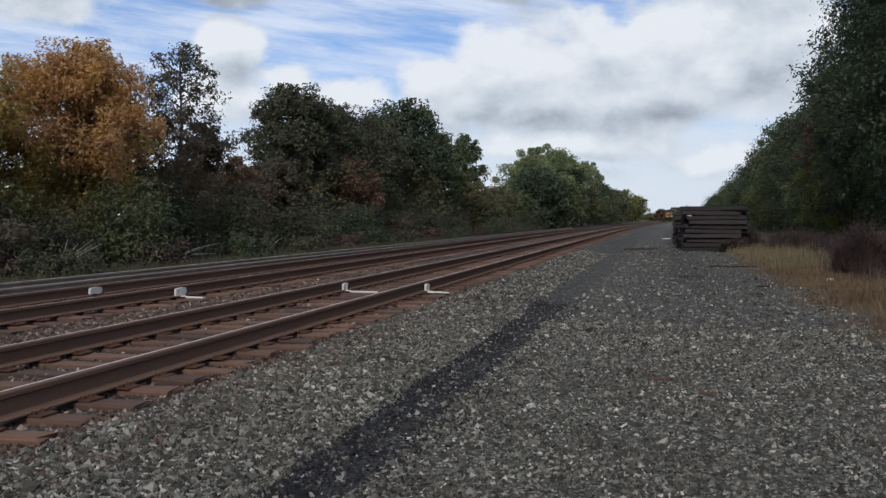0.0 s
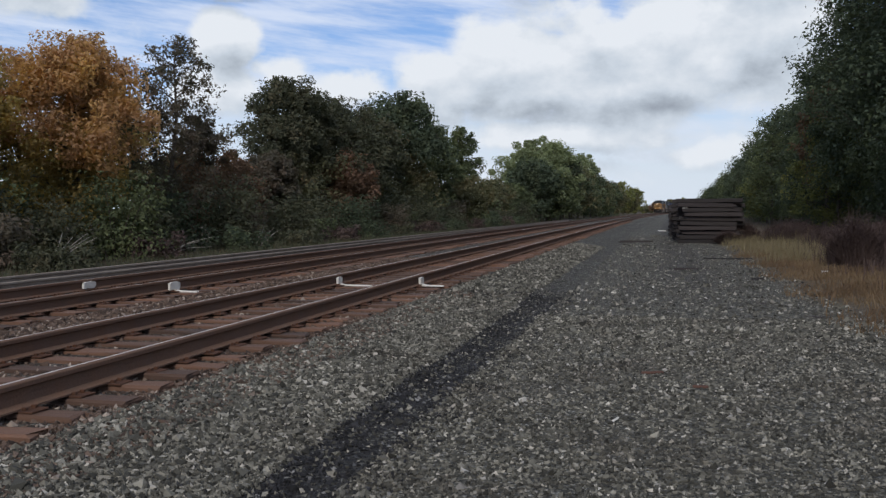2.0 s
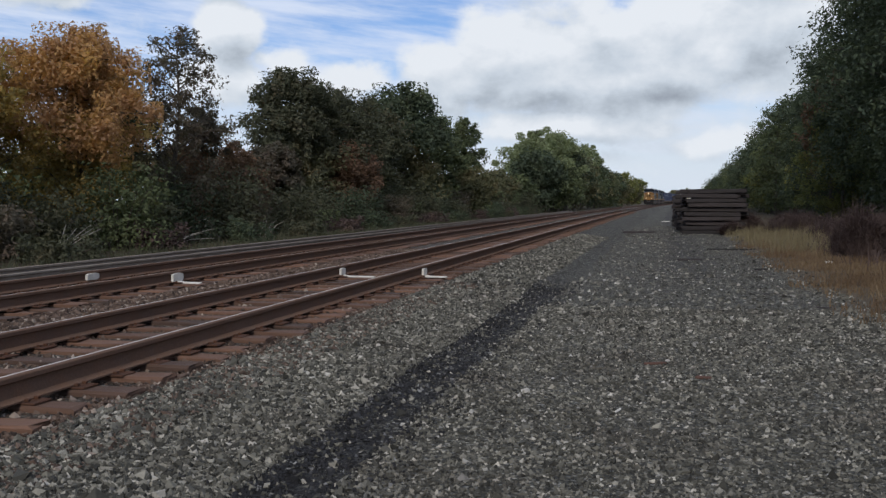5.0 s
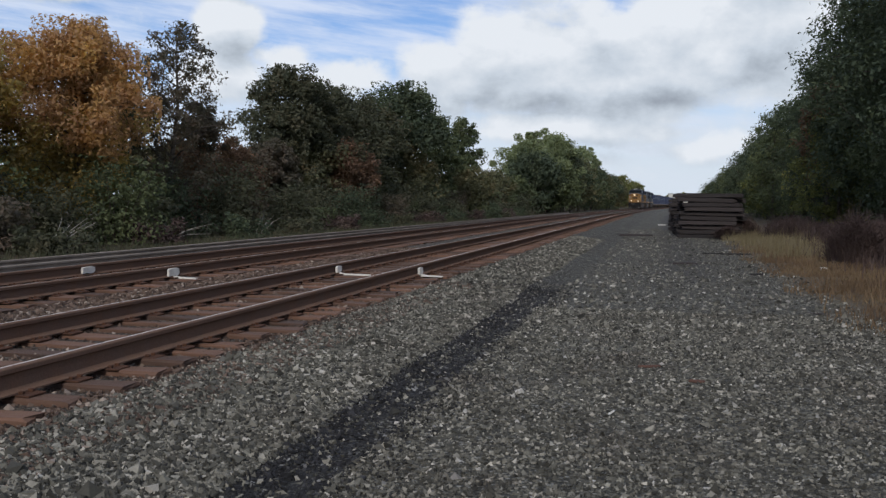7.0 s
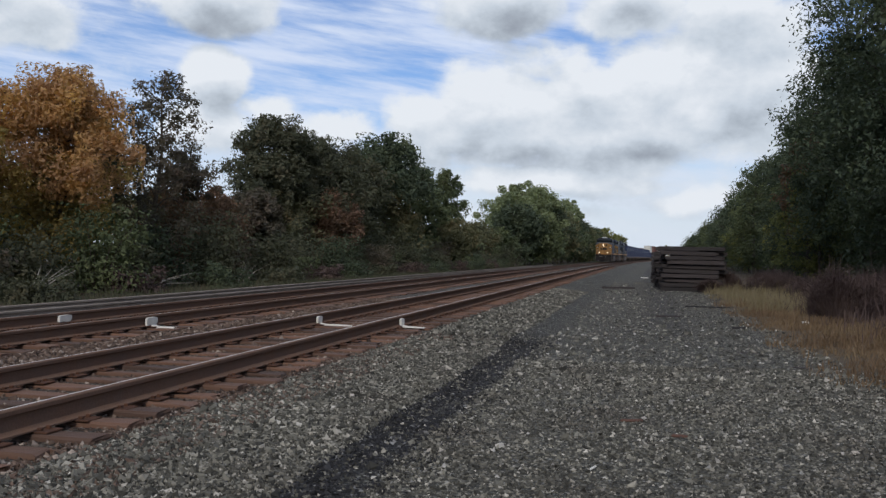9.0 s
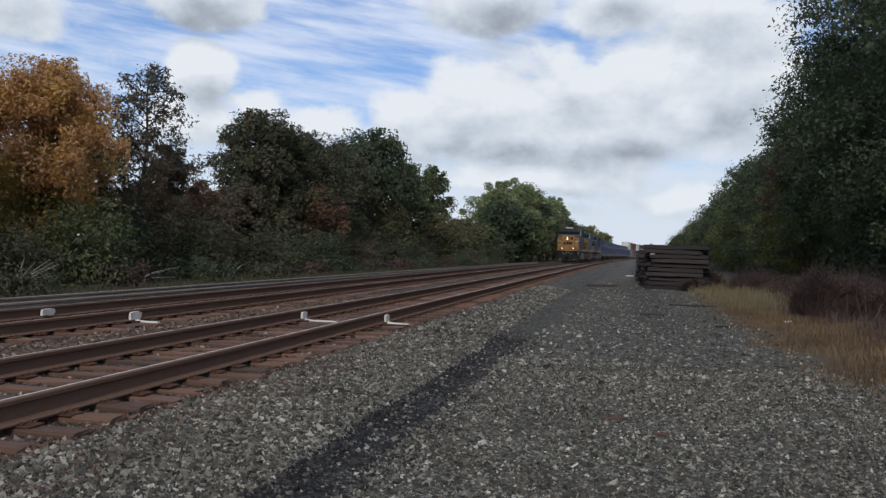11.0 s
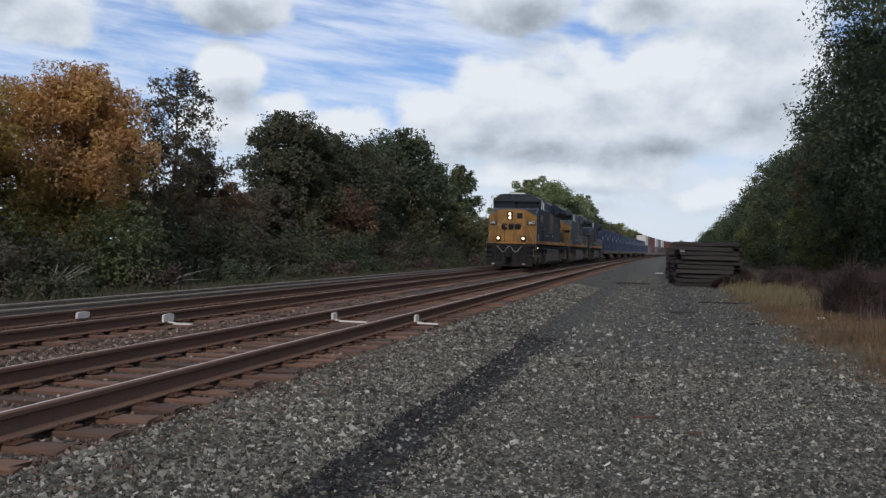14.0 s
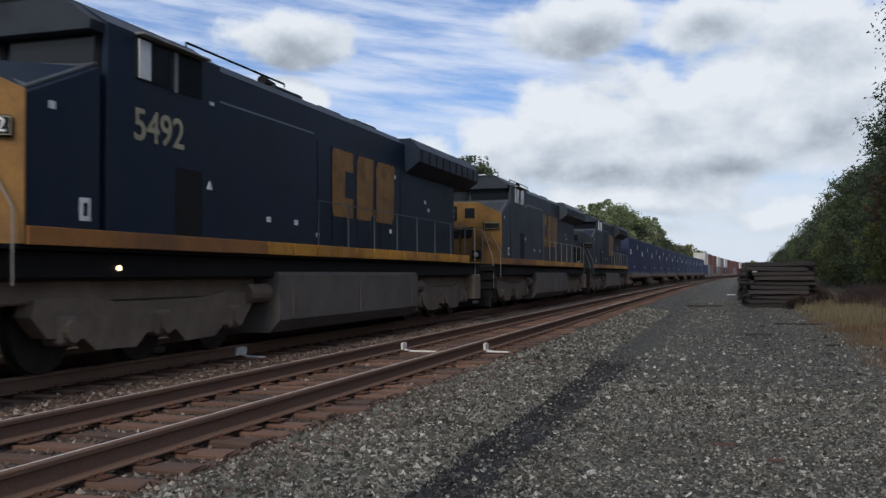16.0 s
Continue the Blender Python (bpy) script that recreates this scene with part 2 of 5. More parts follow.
GROUND = ground_material()
BALLAST = stone_material("ballast_stone", [(0.0, (0.026, 0.025, 0.021)), (0.42, (0.084, 0.081, 0.069)), (0.80, (0.180, 0.172, 0.146)), (0.955, (0.31, 0.295, 0.255)), (1.0, (0.50, 0.47, 0.42))])
PALE_STONE = stone_material("pale_crushed_stone", [(0.0, (0.16, 0.155, 0.14)), (0.6, (0.30, 0.29, 0.27)), (1.0, (0.58, 0.56, 0.53))])
BALLAST_RUST = stone_material("rust_stained_stone", [(0.0, (0.040, 0.028, 0.022)), (0.5, (0.105, 0.070, 0.054)), (0.9, (0.175, 0.126, 0.100)), (1.0, (0.400, 0.340, 0.295))])
CINDER = stone_material("black_cinder", [(0.0, (0.008, 0.008, 0.009)), (0.8, (0.028, 0.028, 0.032)), (0.95, (0.07, 0.07, 0.075)), (1.0, (0.25, 0.25, 0.25))])
RAIL_SIDE = worn("rusty_rail_steel", (0.150, 0.096, 0.072), (0.175, 0.095, 0.060), 0.9, 0.0, 3.0, 0.6, 0.004, 0.08)
# polished steel, but mostly diffuse: the sky's sheen is painted in as near-white
RAIL_TOP = worn("polished_head_painted_sheen", (0.80, 0.77, 0.74), (0.60, 0.55, 0.51), 0.5, 0.3, 6.0, 0.4, 0.0005)
SPARE_RAIL = worn("dusty_brown_rail_steel", (0.30, 0.255, 0.215), (0.19, 0.150, 0.120), 0.9, 0.0, 2.0, 0.6, 0.004, 0.08)
TIE_WOOD = wood_material("weathered_tie_wood", (0.044, 0.026, 0.019), (0.175, 0.090, 0.056), "x")
OLD_TIE = wood_material("creosoted_tie_wood", (0.008, 0.007, 0.0075), (0.046, 0.036, 0.036), "x")
RUST = worn("flaking_rust", (0.10, 0.045, 0.026), (0.045, 0.026, 0.02), 0.85, 0.2, 6.0, 0.6)
WHITE_PAINT = worn("chalky_white_paint", (0.72, 0.69, 0.64), (0.4, 0.36, 0.3), 0.7, 0.0, 5.0, 0.3)
BARK_CHIP = worn("red_brown_bark_chip", (0.10, 0.052, 0.038), (0.05, 0.032, 0.026), 0.9, 0.0, 9.0, 0.5)
BARK = worn("grey_brown_bark", (0.07, 0.055, 0.043), (0.13, 0.115, 0.10), 0.9, 0.0, 3.0, 0.6, 0.03)
DEAD_WOOD = worn("bleached_dead_wood", (0.26, 0.24, 0.21), (0.12, 0.10, 0.085), 0.9, 0.0, 4.0, 0.5, 0.01)
GREEN_LEAF = leaf_material("green_leaves", [(0.0, (0.042, 0.055, 0.034)), (0.5, (0.088, 0.108, 0.058)), (0.85, (0.150, 0.165, 0.080)), (1.0, (0.215, 0.195, 0.092))], 0.3)
DARK_LEAF = leaf_material("dark_green_leaves", [(0.0, (0.034, 0.047, 0.034)), (0.55, (0.072, 0.092, 0.060)), (0.9, (0.122, 0.142, 0.082)), (1.0, (0.18, 0.130, 0.082))], 0.3)
PALE_LEAF = leaf_material("pale_green_leaves", [(0.0, (0.11, 0.135, 0.08)), (0.5, (0.20, 0.235, 0.135)), (1.0, (0.31, 0.34, 0.20))], 0.45)
WOOD_LEAF = leaf_material("brownish_green_leaves", [(0.0, (0.036, 0.041, 0.030)), (0.5, (0.074, 0.080, 0.053)), (0.8, (0.112, 0.102, 0.066)), (1.0, (0.185, 0.115, 0.078))], 0.28)
AUTUMN_LEAF = leaf_material("orange_brown_leaves", [(0.0, (0.22, 0.152, 0.105)), (0.4, (0.40, 0.245, 0.142)), (0.75, (0.54, 0.34, 0.145)), (1.0, (0.66, 0.47, 0.15))], 0.5)
RED_LEAF = leaf_material("russet_leaves", [(0.0, (0.070, 0.055, 0.042)), (0.5, (0.140, 0.088, 0.062)), (1.0, (0.25, 0.135, 0.088))])
DUSKY_LEAF = leaf_material("dusky_purple_green_leaves", [(0.0, (0.052, 0.056, 0.044)), (0.5, (0.100, 0.088, 0.070)), (1.0, (0.175, 0.120, 0.095))])
MIXED_LEAF = leaf_material("turning_leaves", [(0.0, (0.052, 0.058, 0.038)), (0.45, (0.108, 0.112, 0.066)), (0.78, (0.165, 0.135, 0.078)), (1.0, (0.27, 0.155, 0.085))])
OCHRE_LEAF = leaf_material("ochre_yellow_leaves", [(0.0, (0.115, 0.105, 0.055)), (0.4, (0.25, 0.19, 0.080)), (0.75, (0.46, 0.32, 0.10)), (1.0, (0.62, 0.46, 0.14))], 0.5)
GOLD_LEAF = leaf_material("yellow_green_leaves", [(0.0, (0.070, 0.088, 0.040)), (0.5, (0.150, 0.160, 0.062)), (1.0, (0.28, 0.245, 0.080))])
DRY_STEM = leaf_material("dry_brown_stems", [(0.0, (0.040, 0.028, 0.028)), (0.5, (0.076, 0.053, 0.050)), (1.0, (0.15, 0.110, 0.090))], 0.1)
DRY_GRASS = leaf_material("dry_grass_blades", [(0.0, (0.085, 0.056, 0.038)), (0.5, (0.155, 0.106, 0.066)), (1.0, (0.26, 0.200, 0.125))], 0.2)
PALE_GRASS = leaf_material("pale_grass_blades", [(0.0, (0.105, 0.084, 0.052)), (0.5, (0.19, 0.158, 0.098)), (1.0, (0.27, 0.240, 0.150))], 0.2)


# ---- building helpers ----
def part(name, bm, mat, parent=None, label=""):
    """Link a bmesh as one mesh object under a thing or a part."""
    mesh = bpy.data.meshes.new(name)
    bm.to_mesh(mesh)
    bm.free()
    return part_mesh(name, mesh, mat, parent, label)


def part_mesh(name, mesh, mat, parent=None, label=""):
    if mat is not None and not mesh.materials:
        mesh.materials.append(mat)
    ob = new(name, mesh)
    ob.parent = parent
    return tagged(ob, label)


def thing(name, m, label, category, group=""):
    ob = new(name)
    ob.empty_display_size = 0.2
    ob.matrix_basis = m
    return tagged(ob, label, category, group)


def mesh_from(name, verts, quads, mat=None, smooth=False):
    """A mesh from numpy vertices (n, 3) and faces (m, k)."""
    mesh = bpy.data.meshes.new(name)
    verts, quads = np.asarray(verts, np.float32), np.asarray(quads, np.int32)
    k = quads.shape[1]
    mesh.vertices.add(len(verts))
    mesh.vertices.foreach_set("co", verts.ravel())
    mesh.loops.add(quads.size)
    mesh.loops.foreach_set("vertex_index", quads.ravel())
    mesh.polygons.add(len(quads))
    mesh.polygons.foreach_set("loop_start", np.arange(0, quads.size, k, dtype=np.int32))
    mesh.polygons.foreach_set("use_smooth", np.full(len(quads), smooth))
    mesh.update(calc_edges=True)
    if mat is not None:
        mesh.materials.append(mat)
    return mesh


def box(bm, x0, x1, y0, y1, z0, z1, bevel=0.0):
    """An upright box, bevelled if asked, added to bm."""
    r = bmesh.ops.create_cube(bm, size=1.0, matrix=Matrix.LocRotScale(((x0 + x1) / 2, (y0 + y1) / 2, (z0 + z1) / 2), None, (abs(x1 - x0), abs(y1 - y0), abs(z1 - z0))))
    if bevel:
        edges = {e for v in r["verts"] for e in v.link_edges}
        bmesh.ops.bevel(bm, geom=list(edges), offset=bevel, segments=1, affect="EDGES")
    return bm


def boxed(x0, x1, y0, y1, z0, z1, bevel=0.0):
    return box(bmesh.new(), x0, x1, y0, y1, z0, z1, bevel)


def rod(bm, a, b, radius, sides=6, tip=None):
    """A round bar from a to b."""
    a, b = Vector(a), Vector(b)
    way = b - a
    m = Matrix.Translation((a + b) / 2) @ way.to_track_quat("Z", "Y").to_matrix().to_4x4()
    bmesh.ops.create_cone(bm, cap_ends=True, segments=sides, radius1=radius, radius2=radius if tip is None else tip, depth=way.length, matrix=m)
    return bm


def bars(points, radius, sides=6):
    """One bent round bar through the points."""
    bm = bmesh.new()
    verts, quads = tube([Vector(p) for p in points], [radius] * len(points), sides)
    made = [bm.verts.new(v) for v in verts]
    for q in quads:
        bm.faces.new([made[i] for i in q])
    bm.faces.new(list(reversed(made[:sides])))
    bm.faces.new(made[-sides:])
    return bm


def prism(profile, axis, low, high):
    """Extrude a closed outline. axis "y": outline in (x, z); axis "x": outline in (y, z)."""
    bm = bmesh.new()
    rings = []
    for at in (low, high):
        rings.append([bm.verts.new((p, at, q) if axis == "y" else (at, p, q)) for p, q in profile])
    bm.faces.new(rings[0])
    bm.faces.new(list(reversed(rings[1])))
    count = len(profile)
    for i in range(count):
        j = (i + 1) % count
        bm.faces.new((rings[0][i], rings[1][i], rings[1][j], rings[0][j]))
    bmesh.ops.recalc_face_normals(bm, faces=bm.faces)
    return bm


# ---- the line: straight, then a wide curve ----
CURVE_START, CURVE_RADIUS = 60.0, 5600.0
NEAR_TRACK, FAR_TRACK = -5.085, -8.94
NEAR_RAIL, FAR_RAIL = 0.40, 0.40  # rail heads above the gravel lot


def bend(y):
    return max(0.0, y - CURVE_START) ** 2 / (2 * CURVE_RADIUS)


def bend_turn(y):
    return math.degrees(math.atan(max(0.0, y - CURVE_START) / CURVE_RADIUS))


def ground_height(across):
    """The bank's section across the line."""
    marks = [(-4000, -1.0), (-60, -0.6), (-24, -0.05), (-16.5, 0.02), (-13.2, 0.0), (-12.3, 0.12), (-11.6, 0.235), (-11.15, 0.232), (-11.05, 0.19), (-10.6, 0.187), (-10.3, 0.15), (-7.55, 0.15), (-7.25, 0.165), (-6.75, 0.16), (-3.76, 0.15),
             (-3.45, 0.16), (-2.25, 0.03), (-1.95, -0.02), (-1.6, 0.0), (2.6, 0.0), (3.2, 0.05), (6.0, 0.12), (14, 0.3), (60, 0.5), (4000, -1.0)]
    xs, zs = zip(*marks)
    return np.interp(across, xs, zs)


def ripple(x, y):
    """Shallow humps in the loose gravel."""
    return 0.010 * np.sin(1.9 * x + 0.7 * y) + 0.009 * np.sin(0.8 * x - 1.3 * y + 1.0) + 0.007 * np.sin(3.1 * x + 2.3 * y + 2.0) + 0.006 * np.sin(-2.2 * x + 3.4 * y)


def build_ground():
    xs = np.unique(np.concatenate([[-4000, -1500, -500, -200, -100], np.arange(-60, -16, 4.0), np.arange(-16, 4.01, 0.25), np.arange(5, 30, 2.5), [40, 60, 120, 300, 1000, 4000]]))
    ys = np.concatenate([[-400, -150, -60, -30, -15, -8], np.arange(-4, 40, 0.5), np.arange(40, 120, 4.0), np.arange(120, 500, 20.0), [600, 800, 1200, 2000, 4500]])
    gx, gy = np.meshgrid(xs, ys)
    shift = np.array([min(bend(y), 60 + 0 * y) for y in ys])[:, None]
    gz = ground_height(gx)
    gz = gz + ripple(gx, gy) * ((gx > -3.6) | (gx < -11.5)) * (np.abs(gx) < 100)
    verts = np.stack([gx + shift, gy, gz], -1).reshape(-1, 3)
    w = len(xs)
    i = (np.arange(len(ys) - 1)[:, None] * w + np.arange(w - 1)[None, :]).ravel()
    quads = np.stack([i, i + 1, i + w + 1, i + w], -1)
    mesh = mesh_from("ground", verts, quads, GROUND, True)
    uv = mesh.uv_layers.new(name="metres")
    flat = np.stack([gx, gy], -1).reshape(-1, 2)[quads.ravel()]
    uv.data.foreach_set("uv", flat.astype(np.float32).ravel())
    tagged(new("ground", mesh), "grey gravel lot and ballast bank with dry grass", "ground", "", "structure")


build_ground()


def scatter_stones(name, count, across, along, size, mat, label, lift=0.3, seed=1, power=1.0):
    """Crushed stones as jittered eight-sided lumps lying on the ground: across is (low, high), along is (low, high)."""
    rng = np.random.default_rng(seed)
    x = rng.uniform(*across, count)
    y = along[0] + (along[1] - along[0]) * rng.uniform(0, 1, count) ** power
    s = size * rng.lognormal(0.0, 0.32, count)
    z = ground_height(x) + ripple(x, y) * (x > -3.6) + s * (lift - 0.25)
    block = np.array([(1, 0, 0), (-1, 0, 0), (0, 1, 0), (0, -1, 0), (0, 0, 1), (0, 0, -1)], float) * 0.62
    v = block[None] * rng.uniform(0.7, 1.15, (count, 6, 1)) + rng.uniform(-0.24, 0.24, (count, 6, 3))
    v = v * (s[:, None, None] * rng.uniform(0.7, 1.2, (count, 1, 3)))
    q = rng.normal(size=(count, 4))
    q /= np.linalg.norm(q, axis=1, keepdims=True)
    a, b, c, d = q.T
    turn = np.stack([np.stack([1 - 2 * (c * c + d * d), 2 * (b * c - a * d), 2 * (b * d + a * c)], -1),
                     np.stack([2 * (b * c + a * d), 1 - 2 * (b * b + d * d), 2 * (c * d - a * b)], -1),
                     np.stack([2 * (b * d - a * c), 2 * (c * d + a * b), 1 - 2 * (b * b + c * c)], -1)], -2)
    v = np.einsum("nij,nkj->nki", turn, v) + np.stack([x, y, z], -1)[:, None, :]
    f = np.array([(0, 2, 4), (2, 1, 4), (1, 3, 4), (3, 0, 4), (2, 0, 5), (1, 2, 5), (3, 1, 5), (0, 3, 5)])
    quads = (np.arange(count)[:, None, None] * 6 + f[None]).reshape(-1, 3)
    ob = new(name, mesh_from(name, v.reshape(-1, 3), quads, mat))
    return tagged(ob, label, "gravel", "", "stuff")


scatter_stones("ballast_stones", 60000, (-3.74, -2.24), (2.8, 15), 0.028, BALLAST, "grey crushed stone ballast on the track shoulder", 0.35, 1, 1.35)
scatter_stones("lot_gravel", 68000, (-1.78, 3.2), (3.2, 14), 0.025, BALLAST, "loose grey gravel on the flat lot", 0.22, 2, 1.4)
scatter_stones("pale_stones", 650, (-1.6, 3.0), (3.6, 22), 0.034, PALE_STONE, "larger pale stones among the grey gravel", 0.3, 12, 1.3)
scatter_stones("strewn_ballast", 3200, (-2.5, -1.6), (2.8, 18), 0.025, BALLAST, "grey stones strewn over the black cinders", 0.34, 10, 1.2)
scatter_stones("cinder_gravel", 9000, (-2.28, -1.74), (3.0, 17), 0.022, CINDER, "black cinders in the drainage strip", 0.3, 3, 1.2)
scatter_stones("loose_cinders", 6500, (-2.85, -1.45), (3.0, 18), 0.020, CINDER, "black cinders strewn beside the drainage strip", 0.32, 8, 1.2)
scatter_stones("crib_stones", 12000, (-6.6, -3.8), (3.5, 24), 0.034, BALLAST_RUST, "rust-stained ballast between the ties", 0.25, 4, 1.3)
scatter_stones("tie_end_ballast", 9000, (-3.95, -3.1), (2.8, 16), 0.027, BALLAST_RUST, "rust-stained crushed stone at the tie ends", 0.4, 9, 1.3)
scatter_stones("middle_ballast", 15000, (-7.75, -6.35), (5.5, 27), 0.040, BALLAST_RUST, "brown-grey ballast between the two tracks", 0.3, 5, 1.3)
scatter_stones("far_shoulder_ballast", 14000, (-3.72, -2.3), (13, 40), 0.042, BALLAST, "grey crushed stone ballast on the track shoulder", 0.3, 6, 1.3)
scatter_stones("far_lot_gravel", 9000, (-1.7, 2.9), (12, 58), 0.050, BALLAST, "loose grey gravel on the flat lot", 0.15, 7, 1.5)


# ---- railway tracks ----
def rail_section():
    """Half-metre-long rail profile: (x, z) from the foot to the head, head top at 0."""
    right = [(0.076, -0.186), (0.076, -0.174), (0.014, -0.152), (0.009, -0.10), (0.010, -0.055), (0.036, -0.042), (0.037, -0.012), (0.030, -0.002)]
    return right + [(-0.006, 0.0)] + [(-x, z) for x, z in reversed(right)]


def sweep_rail(name, offset, top, parent):
    sec = rail_section()
    ys = np.concatenate([np.arange(-40, 61, 20.0), np.arange(70, 620, 10.0)])
    verts = [(offset + bend(y) + x, y, top + z) for y in ys for x, z in sec]
    k = len(sec)
    quads = [(i * k + j, i * k + (j + 1) % k, (i + 1) * k + (j + 1) % k, (i + 1) * k + j) for i in range(len(ys) - 1) for j in range(k)]
    mesh = mesh_from(name, verts, quads, RAIL_SIDE)
    mesh.materials.append(RAIL_TOP)
    slots = np.zeros(len(quads), np.int32)
    slots[8::k] = 1  # far half of the worn running surface, pale with painted sheen
    mesh.polygons.foreach_set("material_index", slots)
    return part_mesh(name, mesh, None, parent)


def tie_mesh(seed):
    """A weathered sleeper with split, uneven ends."""
    rng = random.Random(seed)
    bm = boxed(-1.3, 1.3, -0.115, 0.115, -0.17, 0.0, 0.012)
    bmesh.ops.subdivide_edges(bm, edges=[e for e in bm.edges if abs(e.verts[0].co.x - e.verts[1].co.x) > 1], cuts=5)
    for v in bm.verts:
        v.co += Vector((rng.uniform(-0.03, 0.03) if abs(v.co.x) > 1.2 else 0, rng.uniform(-0.010, 0.010), rng.uniform(-0.012, 0.004)))
    mesh = bpy.data.meshes.new("tie")
    bm.to_mesh(mesh)
    bm.free()
    mesh.materials.append(TIE_WOOD)
    return mesh


def plate_mesh():
    """A tie plate with four spike heads."""
    bm = boxed(-0.18, 0.18, -0.095, 0.095, 0.0, 0.016, 0.004)
    for sx in (-1, 1):
        for sy in (-1, 1):
            box(bm, sx * 0.092 - 0.018, sx * 0.092 + 0.018, sy * 0.05 - 0.014, sy * 0.05 + 0.014, 0.014, 0.038, 0.004)
    mesh = bpy.data.meshes.new("tie_plate")
    bm.to_mesh(mesh)
    bm.free()
    mesh.materials.append(RUST)
    return mesh


def build_track(name, centre, top, first, last, label, seed):
    track = tagged(new(name), label, "railway track", "railway tracks", "structure")
    for side in (-1, 1):
        sweep_rail("rail", centre + side * 0.7535, top, track)
    rng = random.Random(seed)
    shapes, plate = [tie_mesh(seed + i) for i in range(6)], plate_mesh()
    y = first
    while y < last:
        ob = part_mesh("tie", rng.choice(shapes), None, track)
        ob.matrix_basis = pose(centre + bend(y) + rng.uniform(-0.09, 0.09), y, top - 0.204 + rng.uniform(-0.008, 0.004), 0, rng.uniform(-0.4, 0.4), rng.uniform(-2.4, 2.4))
        if y < 26:
            for side in (-1, 1):
                p = part_mesh("tie_plate", plate, None, track)
                p.matrix_basis = pose(centre + side * 0.7535, y, top - 0.2035)
        y += 0.53 + rng.uniform(-0.03, 0.03)
    return track


near_track = build_track("near_track", NEAR_TRACK, NEAR_RAIL, 2.4, 120, "rusty railway track on weathered brown wooden ties", 11)
far_track = build_track("far_track", FAR_TRACK, FAR_RAIL, 4.0, 90, "rusty railway track behind the first, on wooden ties", 31)


def spare_rail(x, y0, y1, base):
    """A loose rail left standing on the ballast beside the line."""
    sec = rail_section()
    k, ys = len(sec), np.arange(y0, y1 + 0.1, 6.0)
    verts = [(x + bend(y) + 0.012 * math.sin(y * 0.4) + a, y, base + 0.186 + b) for y in ys for a, b in sec]
    quads = [(i * k + j, i * k + (j + 1) % k, (i + 1) * k + (j + 1) % k, (i + 1) * k + j) for i in range(len(ys) - 1) for j in range(k)]
    ob = new("spare_rail", mesh_from("spare_rail", verts, quads, SPARE_RAIL))
    return tagged(ob, "weathered brown spare rail lying beyond the far track", "rail", "spare rails beside the line")


spare_rail(-11.35, 2, 116, 0.232)
spare_rail(-10.85, 2, 98, 0.186)


def marker(x, y, z, stripe, long=0.24, tall=0.13):
    """A ragged patch of white paint on the rail's web, with a painted stripe along the tie."""
    ob = thing("track_marker", pose(x, y, z), "chalky white paint marker on the rail and tie", "track marker", "white track markers")
    outline = [(-0.5, -0.42), (-0.36, -0.5), (-0.2, -0.34), (0.05, -0.5), (0.34, -0.46), (0.5, -0.1), (0.46, 0.4), (0.2, 0.5), (-0.3, 0.47), (-0.48, 0.36)]
    part("web_mark", prism([(a * long, b * tall) for a, b in outline], "x", -0.02, 0.02), WHITE_PAINT, ob)
    if stripe:
        part("tie_stripe", prism([(0.02, -0.10), (0.02, -0.055), (0.12, -0.075), (stripe, -0.082), (stripe, -0.10)], "y", -0.05, 0.04), WHITE_PAINT, ob)
    return ob


marker(NEAR_TRACK + 0.7535 + 0.055, 16.55, NEAR_RAIL - 0.11, 0.42)
marker(NEAR_TRACK - 0.7535 + 0.055, 16.35, NEAR_RAIL - 0.11, 0.62)
marker(FAR_TRACK - 0.7535 + 0.055, 14.35, FAR_RAIL - 0.10, 0, 0.36, 0.12)
marker(FAR_TRACK + 0.7535 + 0.055, 14.55, FAR_RAIL - 0.11, 0.44, 0.36, 0.15)


# ---- trees ----
def tube(points, radii, sides=7):
    """Vertices and faces of a tapering tube."""
    verts, quads = [], []
    for i, (p, r) in enumerate(zip(points, radii)):
        way = (points[min(i + 1, len(points) - 1)] - points[max(i - 1, 0)]).normalized()
        a = way.orthogonal().normalized()
        b = way.cross(a)
        for k in range(sides):
            t = 2 * math.pi * k / sides
            verts.append(p + (a * math.cos(t) + b * math.sin(t)) * r)
    for i in range(len(points) - 1):
        for k in range(sides):
            j = (k + 1) % sides
            quads.append((i * sides + k, i * sides + j, (i + 1) * sides + j, (i + 1) * sides + k))
    return verts, quads


def leaf_cloud(rng, clumps, per, leaf):
    """Folded leaf sprays round clump centres: clumps is a list of (centre, radius)."""
    count = len(clumps) * per
    centre = np.repeat(np.array([c for c, _ in clumps]), per, axis=0)
    radius = np.repeat(np.array([r for _, r in clumps]), per)
    offset = np.clip(rng.normal(size=(count, 3)), -1.35, 1.35)
    at = centre + offset * (0.62 * radius)[:, None] * np.array([1, 1, 0.85])
    # leaves face outwards and up from their clump
    face = offset * 0.55 + np.array([0, 0, 0.55]) + rng.normal(size=(count, 3)) * 0.62
    face /= np.linalg.norm(face, axis=1, keepdims=True) + 1e-9
    a = np.cross(face, rng.normal(size=(count, 3)))
    a /= np.linalg.norm(a, axis=1, keepdims=True) + 1e-9
    b = np.cross(face, a)
    s = (leaf * rng.uniform(0.55, 1.3, count))[:, None]
    up = np.cross(a, b) * s * 0.18
    v = np.stack([at - a * s * 0.75, at - b * s * 0.50 + up, at + (a * 0.75 + b * 0.42) * s], 1)
    return v.reshape(-1, 3), np.arange(count * 3).reshape(-1, 3)


